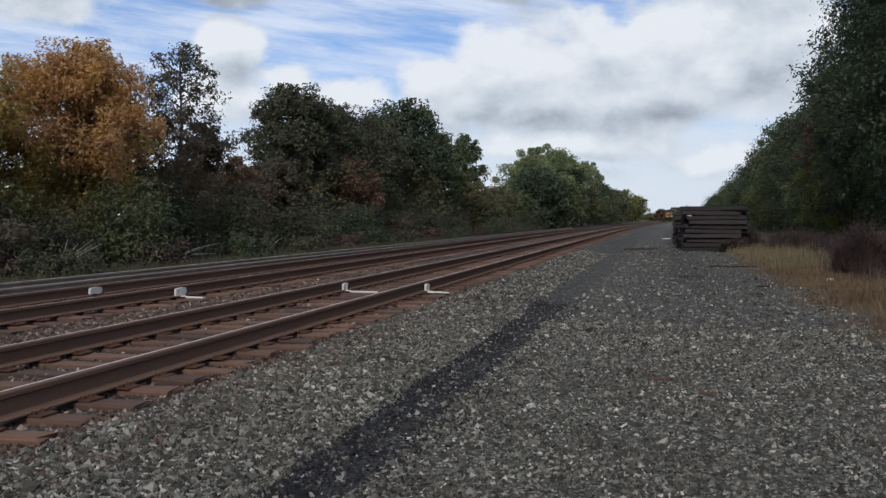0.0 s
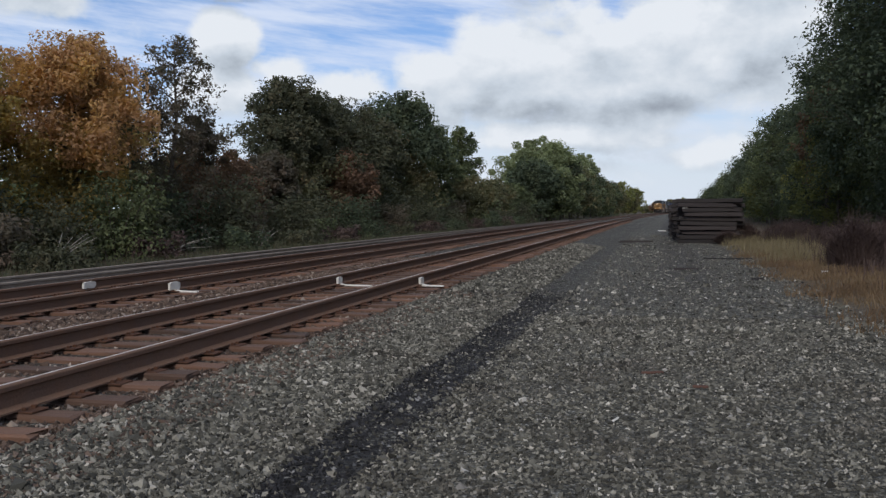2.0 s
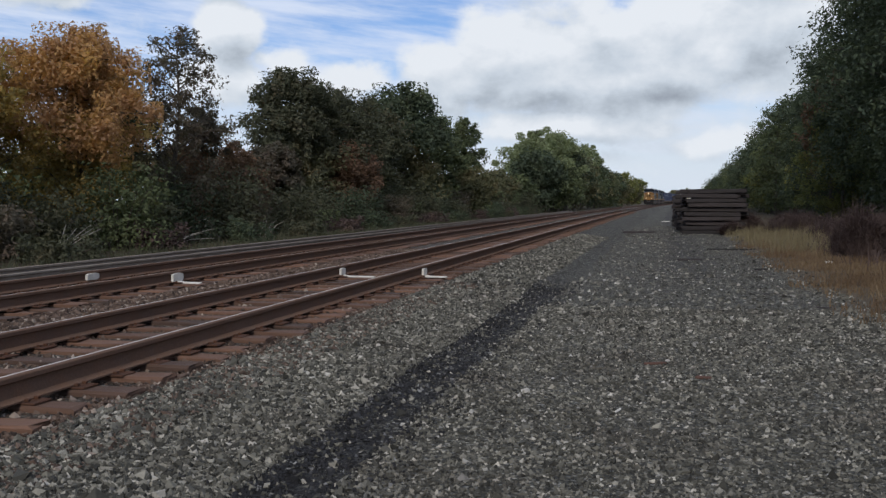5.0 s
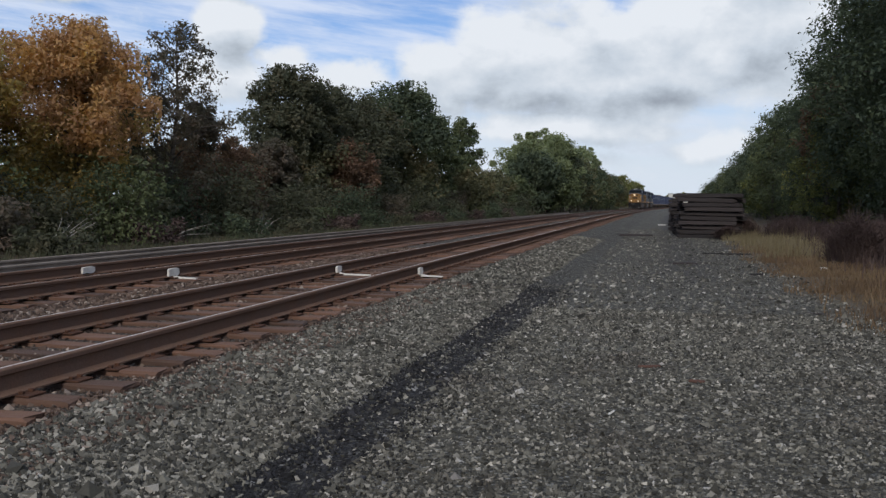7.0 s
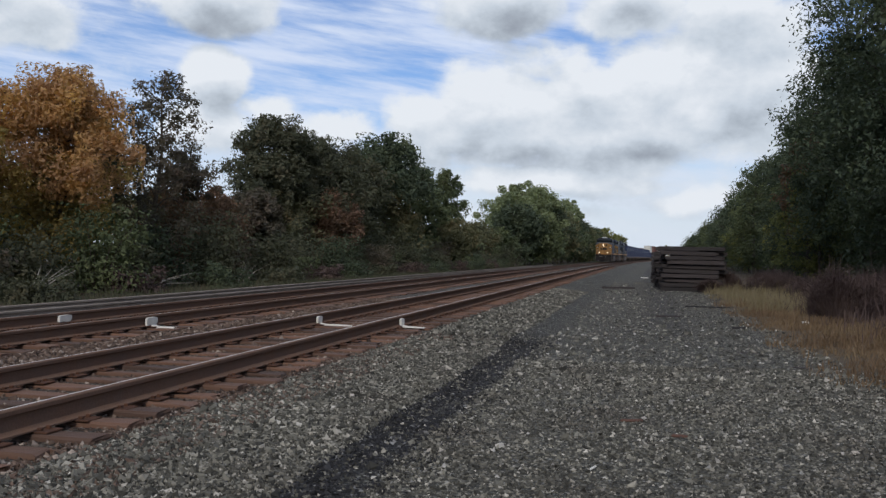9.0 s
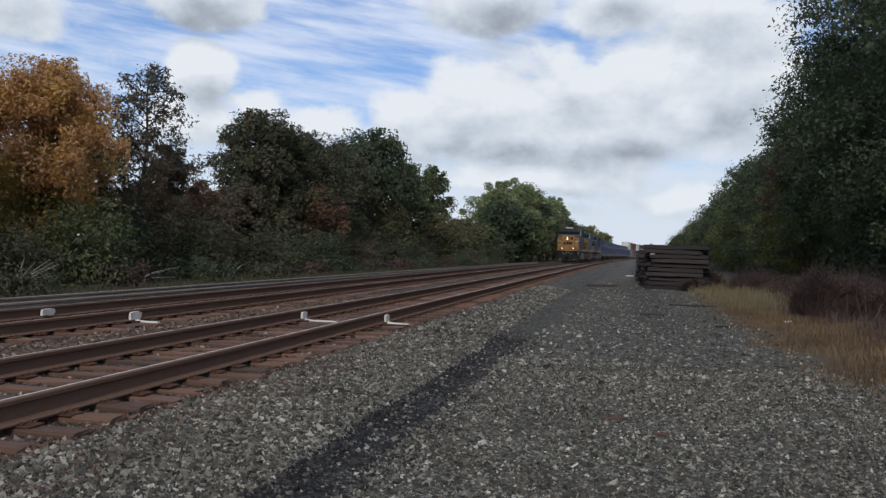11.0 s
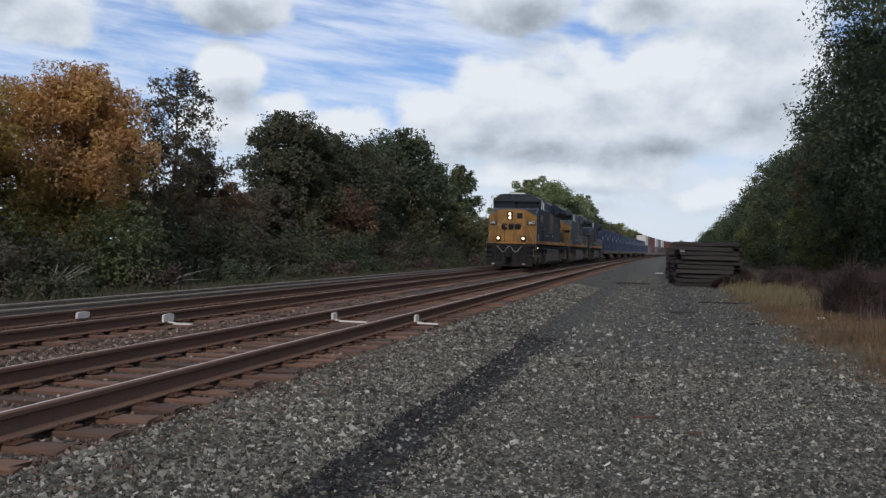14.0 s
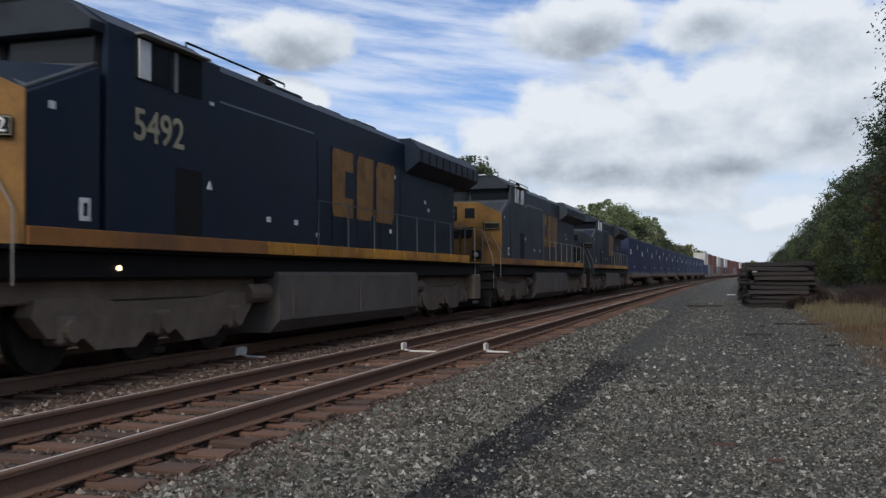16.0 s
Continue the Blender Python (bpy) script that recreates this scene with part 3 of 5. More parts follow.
def grow(rng, height, spread, low, airy, slim=1.0):
    """Trunk, limbs, side twigs and clump centres of one tree, base at the origin."""
    lean = Vector((rng.uniform(-0.04, 0.04), rng.uniform(-0.04, 0.04), 0)) * height
    steps = 6
    trunk = [Vector((math.sin(i * 1.3 + height) * 0.08, math.cos(i * 1.7) * 0.08, 0)) * (i > 0) + lean * (i / steps) ** 1.5 + Vector((0, 0, height * 0.93 * i / steps)) for i in range(steps + 1)]
    thick = 0.014 * height + 0.02
    verts, quads = tube(trunk, [thick * (1.25 if i == 0 else 1 - 0.88 * i / steps) for i in range(steps + 1)])
    clumps = []

    def limb(points, radii):
        v, q = tube(points, radii, 5)
        quads.extend(tuple(n + len(verts) for n in quad) for quad in q)
        verts.extend(v)

    limbs = int(15 + height * 1.5)
    for k in range(limbs):
        f = low + (0.96 - low) * (k + rng.uniform(0, 0.9)) / limbs
        i = min(int(f * steps), steps - 1)
        start = trunk[i].lerp(trunk[i + 1], f * steps - i)
        angle = k * 2.4 + rng.uniform(-0.6, 0.6)
        g = (f - low) / (1 - low)
        shape = 0.8 + 0.2 * g / 0.3 if g < 0.3 else math.sqrt(max(0.02, 1 - ((g - 0.3) / 0.74) ** 2))
        reach = spread * shape * rng.uniform(0.6, 1.15) * slim
        end = start + Vector((math.cos(angle) * reach, math.sin(angle) * reach, reach * rng.uniform(0.2, 0.95)))
        end.z = min(end.z, height * (1.0 - 0.38 * (reach / spread) ** 1.5 * rng.uniform(0.5, 1.2)))
        mid = start.lerp(end, 0.5) + Vector((0, 0, reach * 0.12))
        limb([start, mid, end], [thick * 0.34 * (1.1 - f * 0.6), thick * 0.18, 0.01])
        clumps.append((tuple(end), spread * rng.uniform(0.10, 0.22)))
        for share in (0.3, 0.42, 0.55, 0.68, 0.8, 0.9, 1.0):
            base = start.lerp(end, share)
            tip = base + Vector((rng.uniform(-1, 1), rng.uniform(-1, 1), rng.uniform(-0.7, 0.8))) * spread * 0.36
            tip.z = min(tip.z, height * (1.0 - 0.3 * (Vector((tip.x, tip.y)).length / spread) ** 2))
            if rng.random() < 0.5:
                limb([base, tip], [0.018, 0.006])
            clumps.append((tuple(tip), spread * rng.uniform(0.12, 0.30) * (0.75 if airy else 1.0)))
    for k in range(3):
        clumps.append(((lean.x + rng.uniform(-0.1, 0.1) * spread, lean.y + rng.uniform(-0.1, 0.1) * spread, height * (0.88 + 0.04 * k)), spread * 0.13))
    return verts, quads, clumps


TREE_SEED = [100]


def tree(x, y, height, spread, mat, label, low=0.18, leaves=9000, leaf=0.2, airy=0.0, second=None, slim=1.0, group="trees along the line"):
    TREE_SEED[0] += 1
    rng, npr = random.Random(TREE_SEED[0]), np.random.default_rng(TREE_SEED[0])
    z = float(ground_height(x - bend(y)))
    ob = thing("tree", pose(x, y, z - 0.05, 0, 0, rng.uniform(0, 360)), label, "tree", group)
    verts, quads, clumps = grow(rng, height, spread, low, airy, slim)
    part_mesh("trunk", mesh_from("trunk", verts, quads, BARK, True), None, ob)
    if airy:
        clumps = [c for c in clumps if rng.random() < airy]
    if second:  # lower branches of another colour
        cut = height * second[1]
        under = [c for c in clumps if c[0][2] < cut + rng.uniform(-0.8, 0.8)]
        clumps = [c for c in clumps if c not in under]
        if under:
            v, q = leaf_cloud(npr, under, max(12, leaves // (len(clumps) + len(under))), leaf)
            part_mesh("lower_crown", mesh_from("lower_crown", v, q, second[0]), None, ob)
    v, q = leaf_cloud(npr, clumps, max(12, leaves // len(clumps)), leaf)
    part_mesh("crown", mesh_from("crown", v, q, mat), None, ob)
    return ob


def bush(x, y, height, spread, mat, label, leaves=2500, leaf=0.16, group="undergrowth bushes", name="bush"):
    TREE_SEED[0] += 1
    rng, npr = random.Random(TREE_SEED[0]), np.random.default_rng(TREE_SEED[0])
    ob = thing(name, pose(x, y, float(ground_height(x - bend(y))) - 0.03), label, "bush", group)
    verts, quads, clumps = [], [], []
    for k in range(12):
        a, r = k * 2.4, spread * rng.uniform(0.15, 0.85)
        tip = Vector((math.cos(a) * r, math.sin(a) * r, height * rng.uniform(0.45, 0.85)))
        v, q = tube([Vector((math.cos(a) * r * 0.2, math.sin(a) * r * 0.2, 0)), tip * 0.6, tip], [0.03, 0.02, 0.008], 4)
        quads += [tuple(n + len(verts) for n in quad) for quad in q]
        verts += v
        clumps += [(tuple(tip), height * rng.uniform(0.22, 0.34)), (tuple(tip * 0.6), height * rng.uniform(0.22, 0.34)), ((tip.x * 1.05, tip.y * 1.05, height * 0.2), height * 0.25)]
    part_mesh("stem_base", mesh_from("stem_base", verts, quads, BARK, True), None, ob)
    v, q = leaf_cloud(npr, clumps, leaves // len(clumps), leaf)
    v[:, 2] = np.maximum(v[:, 2], 0.02)
    part_mesh("foliage", mesh_from("foliage", v, q, mat), None, ob)
    return ob


# ---- trees beyond the tracks ----
tree(-20.0, 29.0, 7.75, 2.6, AUTUMN_LEAF, "orange-brown autumn tree with green lower branches", 0.12, 35000, 0.109, second=(OCHRE_LEAF, 0.46))
tree(-21.6, 25.2, 6.4, 1.9, OCHRE_LEAF, "green tree turning brown beside the autumn tree", 0.12, 15750, 0.116)
tree(-22.0, 33.6, 7.9, 1.7, DARK_LEAF, "dark green tree behind the autumn tree", 0.2, 14000, 0.122)
tree(-19.4, 34.6, 8.9, 2.1, DUSKY_LEAF, "tall thin tree with sparse russet-tipped leaves", 0.1, 9500, 0.108, airy=0.92, slim=0.95)
tree(-20.0, 38.0, 5.9, 1.5, DUSKY_LEAF, "small half-bare tree with turning leaves", 0.1, 6500, 0.112, second=(RED_LEAF, 0.7))
tree(-20.6, 42.5, 4.6, 1.5, RED_LEAF, "low russet tree beside the half-bare one", 0.06, 9000, 0.118, second=(MIXED_LEAF, 0.4))
tree(-21.4, 53.0, 9.7, 2.9, WOOD_LEAF, "broad dark green tree", 0.1, 29750, 0.143, second=(MIXED_LEAF, 0.45))
tree(-22.0, 51.0, 7.4, 1.8, WOOD_LEAF, "leafy tree at the end of the dense row", 0.04, 14000, 0.14)
tree(-20.6, 47.6, 5.0, 1.5, DUSKY_LEAF, "russet tree in front of taller green ones", 0.1, 17500, 0.136)
tree(-21.2, 59.0, 9.2, 3.0, WOOD_LEAF, "dense green tree with a few red leaves", 0.08, 26250, 0.150, second=(DUSKY_LEAF, 0.4))
tree(-19.0, 55.5, 5.2, 1.8, RED_LEAF, "low russet tree at the wood's edge", 0.1, 14000, 0.136)
tree(-21.5, 67.0, 9.6, 3.0, WOOD_LEAF, "dense dark green tree", 0.1, 16099, 0.204)
tree(-21.0, 74.5, 11.4, 3.4, DARK_LEAF, "tall dark green tree with reddish patches", 0.1, 18400, 0.212, second=(MIXED_LEAF, 0.5))
tree(-20.8, 84.0, 9.8, 2.6, GREEN_LEAF, "green tree in the row along the line", 0.12, 13799, 0.221)
tree(-20.2, 97.0, 10.6, 2.1, GREEN_LEAF, "slim green tree at the end of the near row", 0.2, 11500, 0.221)
tree(-18.6, 90.0, 5.0, 2.4, MIXED_LEAF, "low tree with turning leaves", 0.1, 8049, 0.212)
for i in range(7):
    tree(-21.5 + (i % 3), 106 + i * 7.5, 4.2 + (i * 37 % 10) * 0.18, 2.9, (GREEN_LEAF, MIXED_LEAF, GREEN_LEAF)[i % 3], "low bushy green tree along the line", 0.08, 6324, 0.272)
tree(-19.0, 140.0, 12.0, 5.2, PALE_LEAF, "pale green tree with open rounded crowns", 0.22, 14949, 0.306, airy=0.36)
tree(-18.0, 152.0, 13.6, 5.4, PALE_LEAF, "pale green tree with open rounded crowns", 0.22, 14949, 0.306, airy=0.36)
tree(-17.5, 172.0, 12.6, 5.0, PALE_LEAF, "pale green tree with open rounded crowns", 0.2, 12649, 0.323, airy=0.36)
tree(-16.8, 196.0, 13.6, 4.8, PALE_LEAF, "pale green tree with open rounded crowns", 0.2, 10350, 0.340, airy=0.36)
tree(-17.5, 131.0, 8.6, 4.0, DARK_LEAF, "dark green tree in front of pale ones", 0.08, 10350, 0.289)
for i in range(9):
    y = 142 + i * 13
    tree(-17.0 + bend(y), y, 8.0 + (i * 29 % 10) * 0.25, 4.4, (GREEN_LEAF, DARK_LEAF, MIXED_LEAF)[i % 3], "bushy green tree along the curve", 0.06, 7474, 0.357)
for i in range(5):
    y = 262 + i * 30
    tree(-19.5 + bend(y), y, 8.0 + (i * 31 % 7) * 0.5, 3.8, (GOLD_LEAF, MIXED_LEAF)[i % 2], "distant tree with yellowing leaves", 0.08, 4600, 0.510, group="distant trees")
for i in range(9):
    tree(-2.0 + i * 7.0, 520 + (i * 53 % 40), 6.0 + (i * 17 % 5) * 0.5, 3.6, (RED_LEAF, MIXED_LEAF, GOLD_LEAF)[i % 3], "distant autumn tree where the line curves away", 0.08, 2875, 0.765, group="distant trees")
for i, (x, y, h) in enumerate([(-21.0, 22.4, 9.4), (-20.5, 17.5, 9.6), (-23.0, 12.0, 8.6), (-22.0, 6.0, 8.0), (-24.0, 0.0, 9.0)]):
    tree(x, y, h, 2.6, (OCHRE_LEAF, MIXED_LEAF, GREEN_LEAF)[i % 3], "thin leafy tree with turning leaves", 0.15, 14000, 0.122, airy=0.7 if i < 2 else 0.0)
# second rank that closes the view behind
for i in range(26):
    y = 8 + i * 8.0
    tree(-27.5 - (i * 13 % 5) * 0.7, y, 3.6 + (i * 23 % 10) * 0.1 + y * 0.012, 3.0, (DARK_LEAF, GREEN_LEAF, MIXED_LEAF)[i % 3], "green tree deeper in the wood", 0.04, 3000, 0.34, group="trees deeper in the wood")
# undergrowth at the wood's edge
for i in range(34):
    y = 14 + i * 2.6 + i * i * 0.03
    h = 1.3 + (i * 37 % 11) * 0.17
    bush(-17.6 - (i * 7 % 5) * 0.35, y, h, 1.7, (WOOD_LEAF, DARK_LEAF, WOOD_LEAF, DUSKY_LEAF, WOOD_LEAF, GREEN_LEAF)[i % 6], "leafy green bush at the edge of the wood", 5000, 0.105)
for i in range(16):
    y = 22 + i * 6.0
    bush(-15.9 - (i * 3 % 4) * 0.2, y, 0.75 + (i % 3) * 0.15, 1.5, (WOOD_LEAF, DRY_STEM, DARK_LEAF)[i % 3], "low weedy growth beside the ballast", 2200, 0.09)


def fallen_branch(x, y, seed):
    rng = random.Random(seed)
    verts, quads = [], []
    for k in range(5):
        a, r = rng.uniform(-0.6, 0.9), rng.uniform(0.8, 1.9)
        tip = Vector((r * math.sin(a) * 0.8, r * math.cos(a), rng.uniform(0.3, 1.0)))
        v, q = tube([Vector((rng.uniform(-0.3, 0.3), rng.uniform(-0.3, 0.3), 0)), tip * 0.5 + Vector((0, 0, 0.15)), tip], [0.028, 0.018, 0.006], 5)
        quads += [tuple(n + len(verts) for n in quad) for quad in q]
        verts += v
    ob = new("fallen_branch", mesh_from("fallen_branch", verts, quads, DEAD_WOOD, True))
    ob.matrix_basis = pose(x, y, float(ground_height(x)) - 0.02)
    return tagged(ob, "bare bleached branches lying at the wood's edge", "branch", "fallen branches")


fallen_branch(-16.2, 22.6, 1)
fallen_branch(-16.3, 28.6, 2)
fallen_branch(-16.6, 37.0, 3)

# ---- wood beside the lot ----
RIGHT = [(12.3, 38.0, 19.0, 4.6, DARK_LEAF), (11.7, 47.0, 17.5, 4.4, DARK_LEAF), (11.6, 55.0, 14.2, 4.0, DARK_LEAF), (13.8, 65.0, 15.0, 3.9, GREEN_LEAF), (14.2, 73.0, 13.6, 4.2, DARK_LEAF), (13.8, 82.0, 13.6, 3.9, DARK_LEAF),
         (13.0, 92.0, 13.2, 3.8, DARK_LEAF), (13.2, 104.0, 12.4, 3.8, GREEN_LEAF), (13.4, 118.0, 11.6, 3.9, DARK_LEAF), (13.4, 134.0, 10.6, 3.9, DARK_LEAF), (13.6, 152.0, 9.8, 4.0, DARK_LEAF), (13.8, 174.0, 9.2, 4.2, GREEN_LEAF),
         (13.8, 200.0, 8.2, 4.2, DARK_LEAF), (13.4, 232.0, 7.2, 4.0, GREEN_LEAF), (14.2, 268.0, 6.6, 4.0, DARK_LEAF), (13.4, 29.0, 18.0, 4.8, DARK_LEAF), (16.5, 20.0, 15.0, 4.4, GREEN_LEAF), (17.0, 10.0, 15.0, 4.4, DARK_LEAF)]
for x, y, h, s, mat in RIGHT:
    tree(x, y, h, s, mat, "tall dark green tree at the edge of the lot", 0.06, 40000 if 25 < y < 60 else 24000 if y < 80 else 12000, 0.15 if y < 70 else 0.22, group="tall trees beside the lot")
tree(9.9, 62.0, 9.6, 1.6, RED_LEAF, "slim tree turning orange at the wood's edge", 0.35, 4600, 0.204, group="tall trees beside the lot")
for i in range(14):
    y = 24 + i * 8.5
    tree(10.0 + (i * 5 % 4) * 0.5, y, 5.2 + (i * 37 % 9) * 0.4, 2.3, (DARK_LEAF, GREEN_LEAF, DARK_LEAF, GREEN_LEAF, GOLD_LEAF)[i % 5], "young leafy tree below the tall ones", 0.05, 11375, 0.136, group="young trees beside the lot")
for i in range(12):
    tree(20.0 + (i % 3), 14 + i * 14.0, 13.0, 5.0, DARK_LEAF, "dark tree deeper in the wood", 0.05, 5175, 0.340, group="trees deeper in the wood")
for i in range(8):
    tree((-14, -8, -2, 4, 10, 16, -20, 22)[i], -28 - (i * 7 % 9), 10.0, 4.0, (DARK_LEAF, GREEN_LEAF)[i % 2], "green tree behind the lot", 0.08, 4600, 0.297, group="trees behind the lot")
# brushy growth along the lot
def brush(x, y, height, spread, seed):
    """A dense thicket of thin leafless stems."""
    rng = np.random.default_rng(seed)
    ob = thing("brush_thicket", pose(x, y, float(ground_height(x)) - 0.02), "dark reddish-brown brushy thicket in dry grass", "bush", "brushy thickets by the lot")
    for name, count, thin, reach in (("stem_tangle", 110, 0.007, 0.95), ("twig_tangle", 9000, 0.0055, 0.96)):
        r, a = spread * rng.uniform(0, 1, count) ** 0.5, rng.uniform(0, 2 * np.pi, count)
        top = height * reach * (1 - 0.45 * (r / spread) ** 2) * rng.uniform(0.75, 1.1, count)
        low = np.zeros(count) if thin > 0.0065 else top * rng.uniform(0.05, 0.8, count)
        base = np.stack([r * np.cos(a) * 0.85, r * np.sin(a) * 0.85, low], -1)
        wild = 0.14 if thin > 0.0065 else 0.5
        lean = np.stack([np.cos(a) * r * 0.1 + rng.normal(0, wild, count), np.sin(a) * r * 0.1 + rng.normal(0, wild, count), np.maximum(top - low, 0.12)], -1)
        lean *= (1.0 if thin > 0.0065 else rng.uniform(0.12, 0.45, count)[:, None])
        t = rng.uniform(0, 2 * np.pi, count)
        side = np.stack([np.cos(t), np.sin(t), np.zeros(count)], -1) * thin
        v = np.stack([base - side, base + side, base + lean + side * 0.6, base + lean - side * 0.6], 1)
        tagged(part_mesh(name, mesh_from(name, v.reshape(-1, 3), np.arange(count * 4).reshape(-1, 4), DRY_STEM), None, ob), "", "", "", "stuff")
        
    return ob


for i, (x, y, h, s) in enumerate([(4.8, 25.6, 1.65, 0.75), (5.6, 26.4, 1.35, 0.8), (6.1, 24.6, 1.0, 0.9), (6.4, 27.0, 1.2, 1.2), (6.4, 21.4, 1.2, 0.9), (7.0, 31.0, 1.3, 1.5), (6.3, 36.5, 1.1, 1.4), (7.4, 18.5, 1.6, 1.1),
                                  (5.4, 42.0, 1.1, 1.4), (3.7, 46.2, 1.25, 0.9), (6.6, 50.0, 1.2, 1.7), (8.5, 25.0, 1.8, 1.5), (8.4, 35.0, 1.6, 1.7), (2.95, 44.2, 0.75, 0.6), (7.4, 22.4, 1.6, 1.2)]):
    brush(x, y, h, s, 300 + i)


def grass_patch(name, count, across, along, tall, mat, label, seed):
    """Thin bent blades standing on the verge."""
    rng = np.random.default_rng(seed)
    x, y = rng.uniform(*across, count), rng.uniform(*along, count)
    edge = across[0] + 0.35 * np.sin(y * 1.3) + 0.25 * np.sin(y * 3.7 + 1)
    keep = rng.uniform(0, 1, count) < np.clip((x - edge) / 1.6, 0.02, 1) ** 1.5
    x, y = x[keep], y[keep]
    count = len(x)
    h = tall * rng.lognormal(0, 0.4, count)
    a = rng.uniform(0, 2 * np.pi, count)
    w = 0.008 + 0.006 * rng.uniform(0, 1, count)
    side = np.stack([np.cos(a), np.sin(a), np.zeros(count)], -1) * w[:, None]
    lean = np.stack([rng.normal(0, 0.3, count), rng.normal(0, 0.3, count), np.ones(count)], -1) * h[:, None]
    base = np.stack([x, y, ground_height(x)], -1)
    v = np.stack([base - side, base + side, base + lean + side * 0.3, base + lean - side * 0.3], 1)
    ob = new(name, mesh_from(name, v.reshape(-1, 3), np.arange(count * 4).reshape(-1, 4), mat))
    return tagged(ob, label, "grass", "", "stuff")


grass_patch("dry_grass", 46000, (2.2, 7.0), (11, 36), 0.075, DRY_GRASS, "dry straw-coloured grass along the lot", 21)
grass_patch("tall_dry_grass", 12000, (2.5, 5.6), (28, 46), 0.20, PALE_GRASS, "tall pale dry grass beside the stacked ties", 22)
grass_patch("brown_stems", 5000, (3.7, 8.0), (14, 34), 0.30, DRY_STEM, "brown dry weed stems along the lot", 23)
grass_patch("track_weeds", 9000, (-17.5, -13.6), (14, 70), 0.16, WOOD_LEAF, "thin dry weeds between ballast and wood", 24)


# ---- stacked ties ----
def tie_stack(x, y, layers, across, seed, label):
    """Used sleepers stacked crosswise in uneven layers; each one is a piece of the pile."""
    rng = random.Random(seed)
    pile = thing("tie_stack", pose(x, y, 0), label, "tie stack", "stacks of used ties")
    shapes = []
    for k in range(4):
        bm = boxed(-1.28, 1.28, -0.115, 0.115, 0, 0.178, 0.014)
        bmesh.ops.subdivide_edges(bm, edges=[e for e in bm.edges if abs(e.verts[0].co.x - e.verts[1].co.x) > 1], cuts=4)
        for v in bm.verts:
            v.co += Vector((rng.uniform(-0.05, 0.05) if abs(v.co.x) > 1.1 else 0, rng.uniform(-0.012, 0.012), rng.uniform(-0.012, 0.012)))
        m = bpy.data.meshes.new("old_tie")
        bm.to_mesh(m)
        bm.free()
        m.materials.append(OLD_TIE)
        shapes.append(m)
    for layer in range(layers):
        for row in range(across):
            if (layer >= layers - 1 and row % 3 == 2) or (0 < layer and rng.random() < 0.06):
                continue
            ob = part_mesh("old_tie", rng.choice(shapes), None, pile)
            jut = rng.uniform(-0.3, 0.26)
            ob.matrix_basis = pose(1.28 + jut, 0.13 + row * 0.262 + rng.uniform(-0.10, 0.10), layer * 0.212, rng.uniform(-1.0, 1.0), rng.uniform(-1.1, 1.1), rng.uniform(-3.0, 3.0))
    return pile


front_stack = tie_stack(0.98, 45.2, 10, 10, 5, "dark stack of used wooden railway ties on the gravel")
tie_stack(0.75, 49.3, 10, 10, 6, "dark stack of used wooden railway ties on the gravel")
tie_stack(0.95, 53.6, 9, 9, 7, "lower dark stack of used railway ties")
tie_stack(0.7, 58.4, 9, 10, 8, "dark stack of used wooden railway ties on the gravel")

part("painted_end", boxed(-0.012, 0.2, 0.0, 0.24, 1.62, 1.80, 0.01), WHITE_PAINT, front_stack, "tie end painted white")


def scrap(x, y, long, wide, tall, turn, mat, label):
    ob = part("wood_scrap", boxed(-long / 2, long / 2, -wide / 2, wide / 2, 0, tall, 0.01), mat)
    ob.matrix_basis = pose(x, y, float(ground_height(x)) - 0.005, 0, 0, turn)
    return tagged(ob, label, "wood scrap", "scraps on the lot")


scrap(0.05, 71.7, 0.55, 0.25, 0.06, 10, WHITE_PAINT, "white painted board lying on the gravel")
scrap(-1.2, 46.5, 1.6, 0.2, 0.10, 8, OLD_TIE, "dark broken tie lying on the gravel")
scrap(0.75, 25.5, 0.9, 0.12, 0.05, 12, OLD_TIE, "dark splinter of tie on the gravel")
scrap(2.1, 22.0, 0.3, 0.10, 0.05, 30, OLD_TIE, "dark splinter of tie on the gravel")
scrap(-0.09, 9.13, 0.22, 0.05, 0.03, 20, BARK_CHIP, "red-brown sliver of bark on the gravel")
scrap(0.33, 8.48, 0.14, 0.06, 0.03, -10, BARK_CHIP, "red-brown sliver of bark on the gravel")
scrap(0.42, 19.18, 0.75, 0.08, 0.035, 4, OLD_TIE, "dark splinter of tie on the gravel")
scrap(2.04, 30.92, 1.5, 0.12, 0.05, -5, OLD_TIE, "dark splinter of tie on the gravel")
scrap(1.68, 16.23, 0.30, 0.07, 0.035, 14, OLD_TIE, "dark splinter of tie on the gravel")
scrap(2.21, 14.38, 0.34, 0.06, 0.03, -12, OLD_TIE, "dark splinter of tie on the gravel")
scrap(3.72, 23.36, 0.14, 0.10, 0.08, 25, WHITE_PAINT, "white scrap lying in the dry grass")
scrap(0.25, 9.0, 0.16, 0.02, 0.02, 65, DEAD_WOOD, "thin bleached stick on the gravel")
scrap(-0.34, 7.05, 0.14, 0.018, 0.018, 75, WHITE_PAINT, "thin white stick on the gravel")


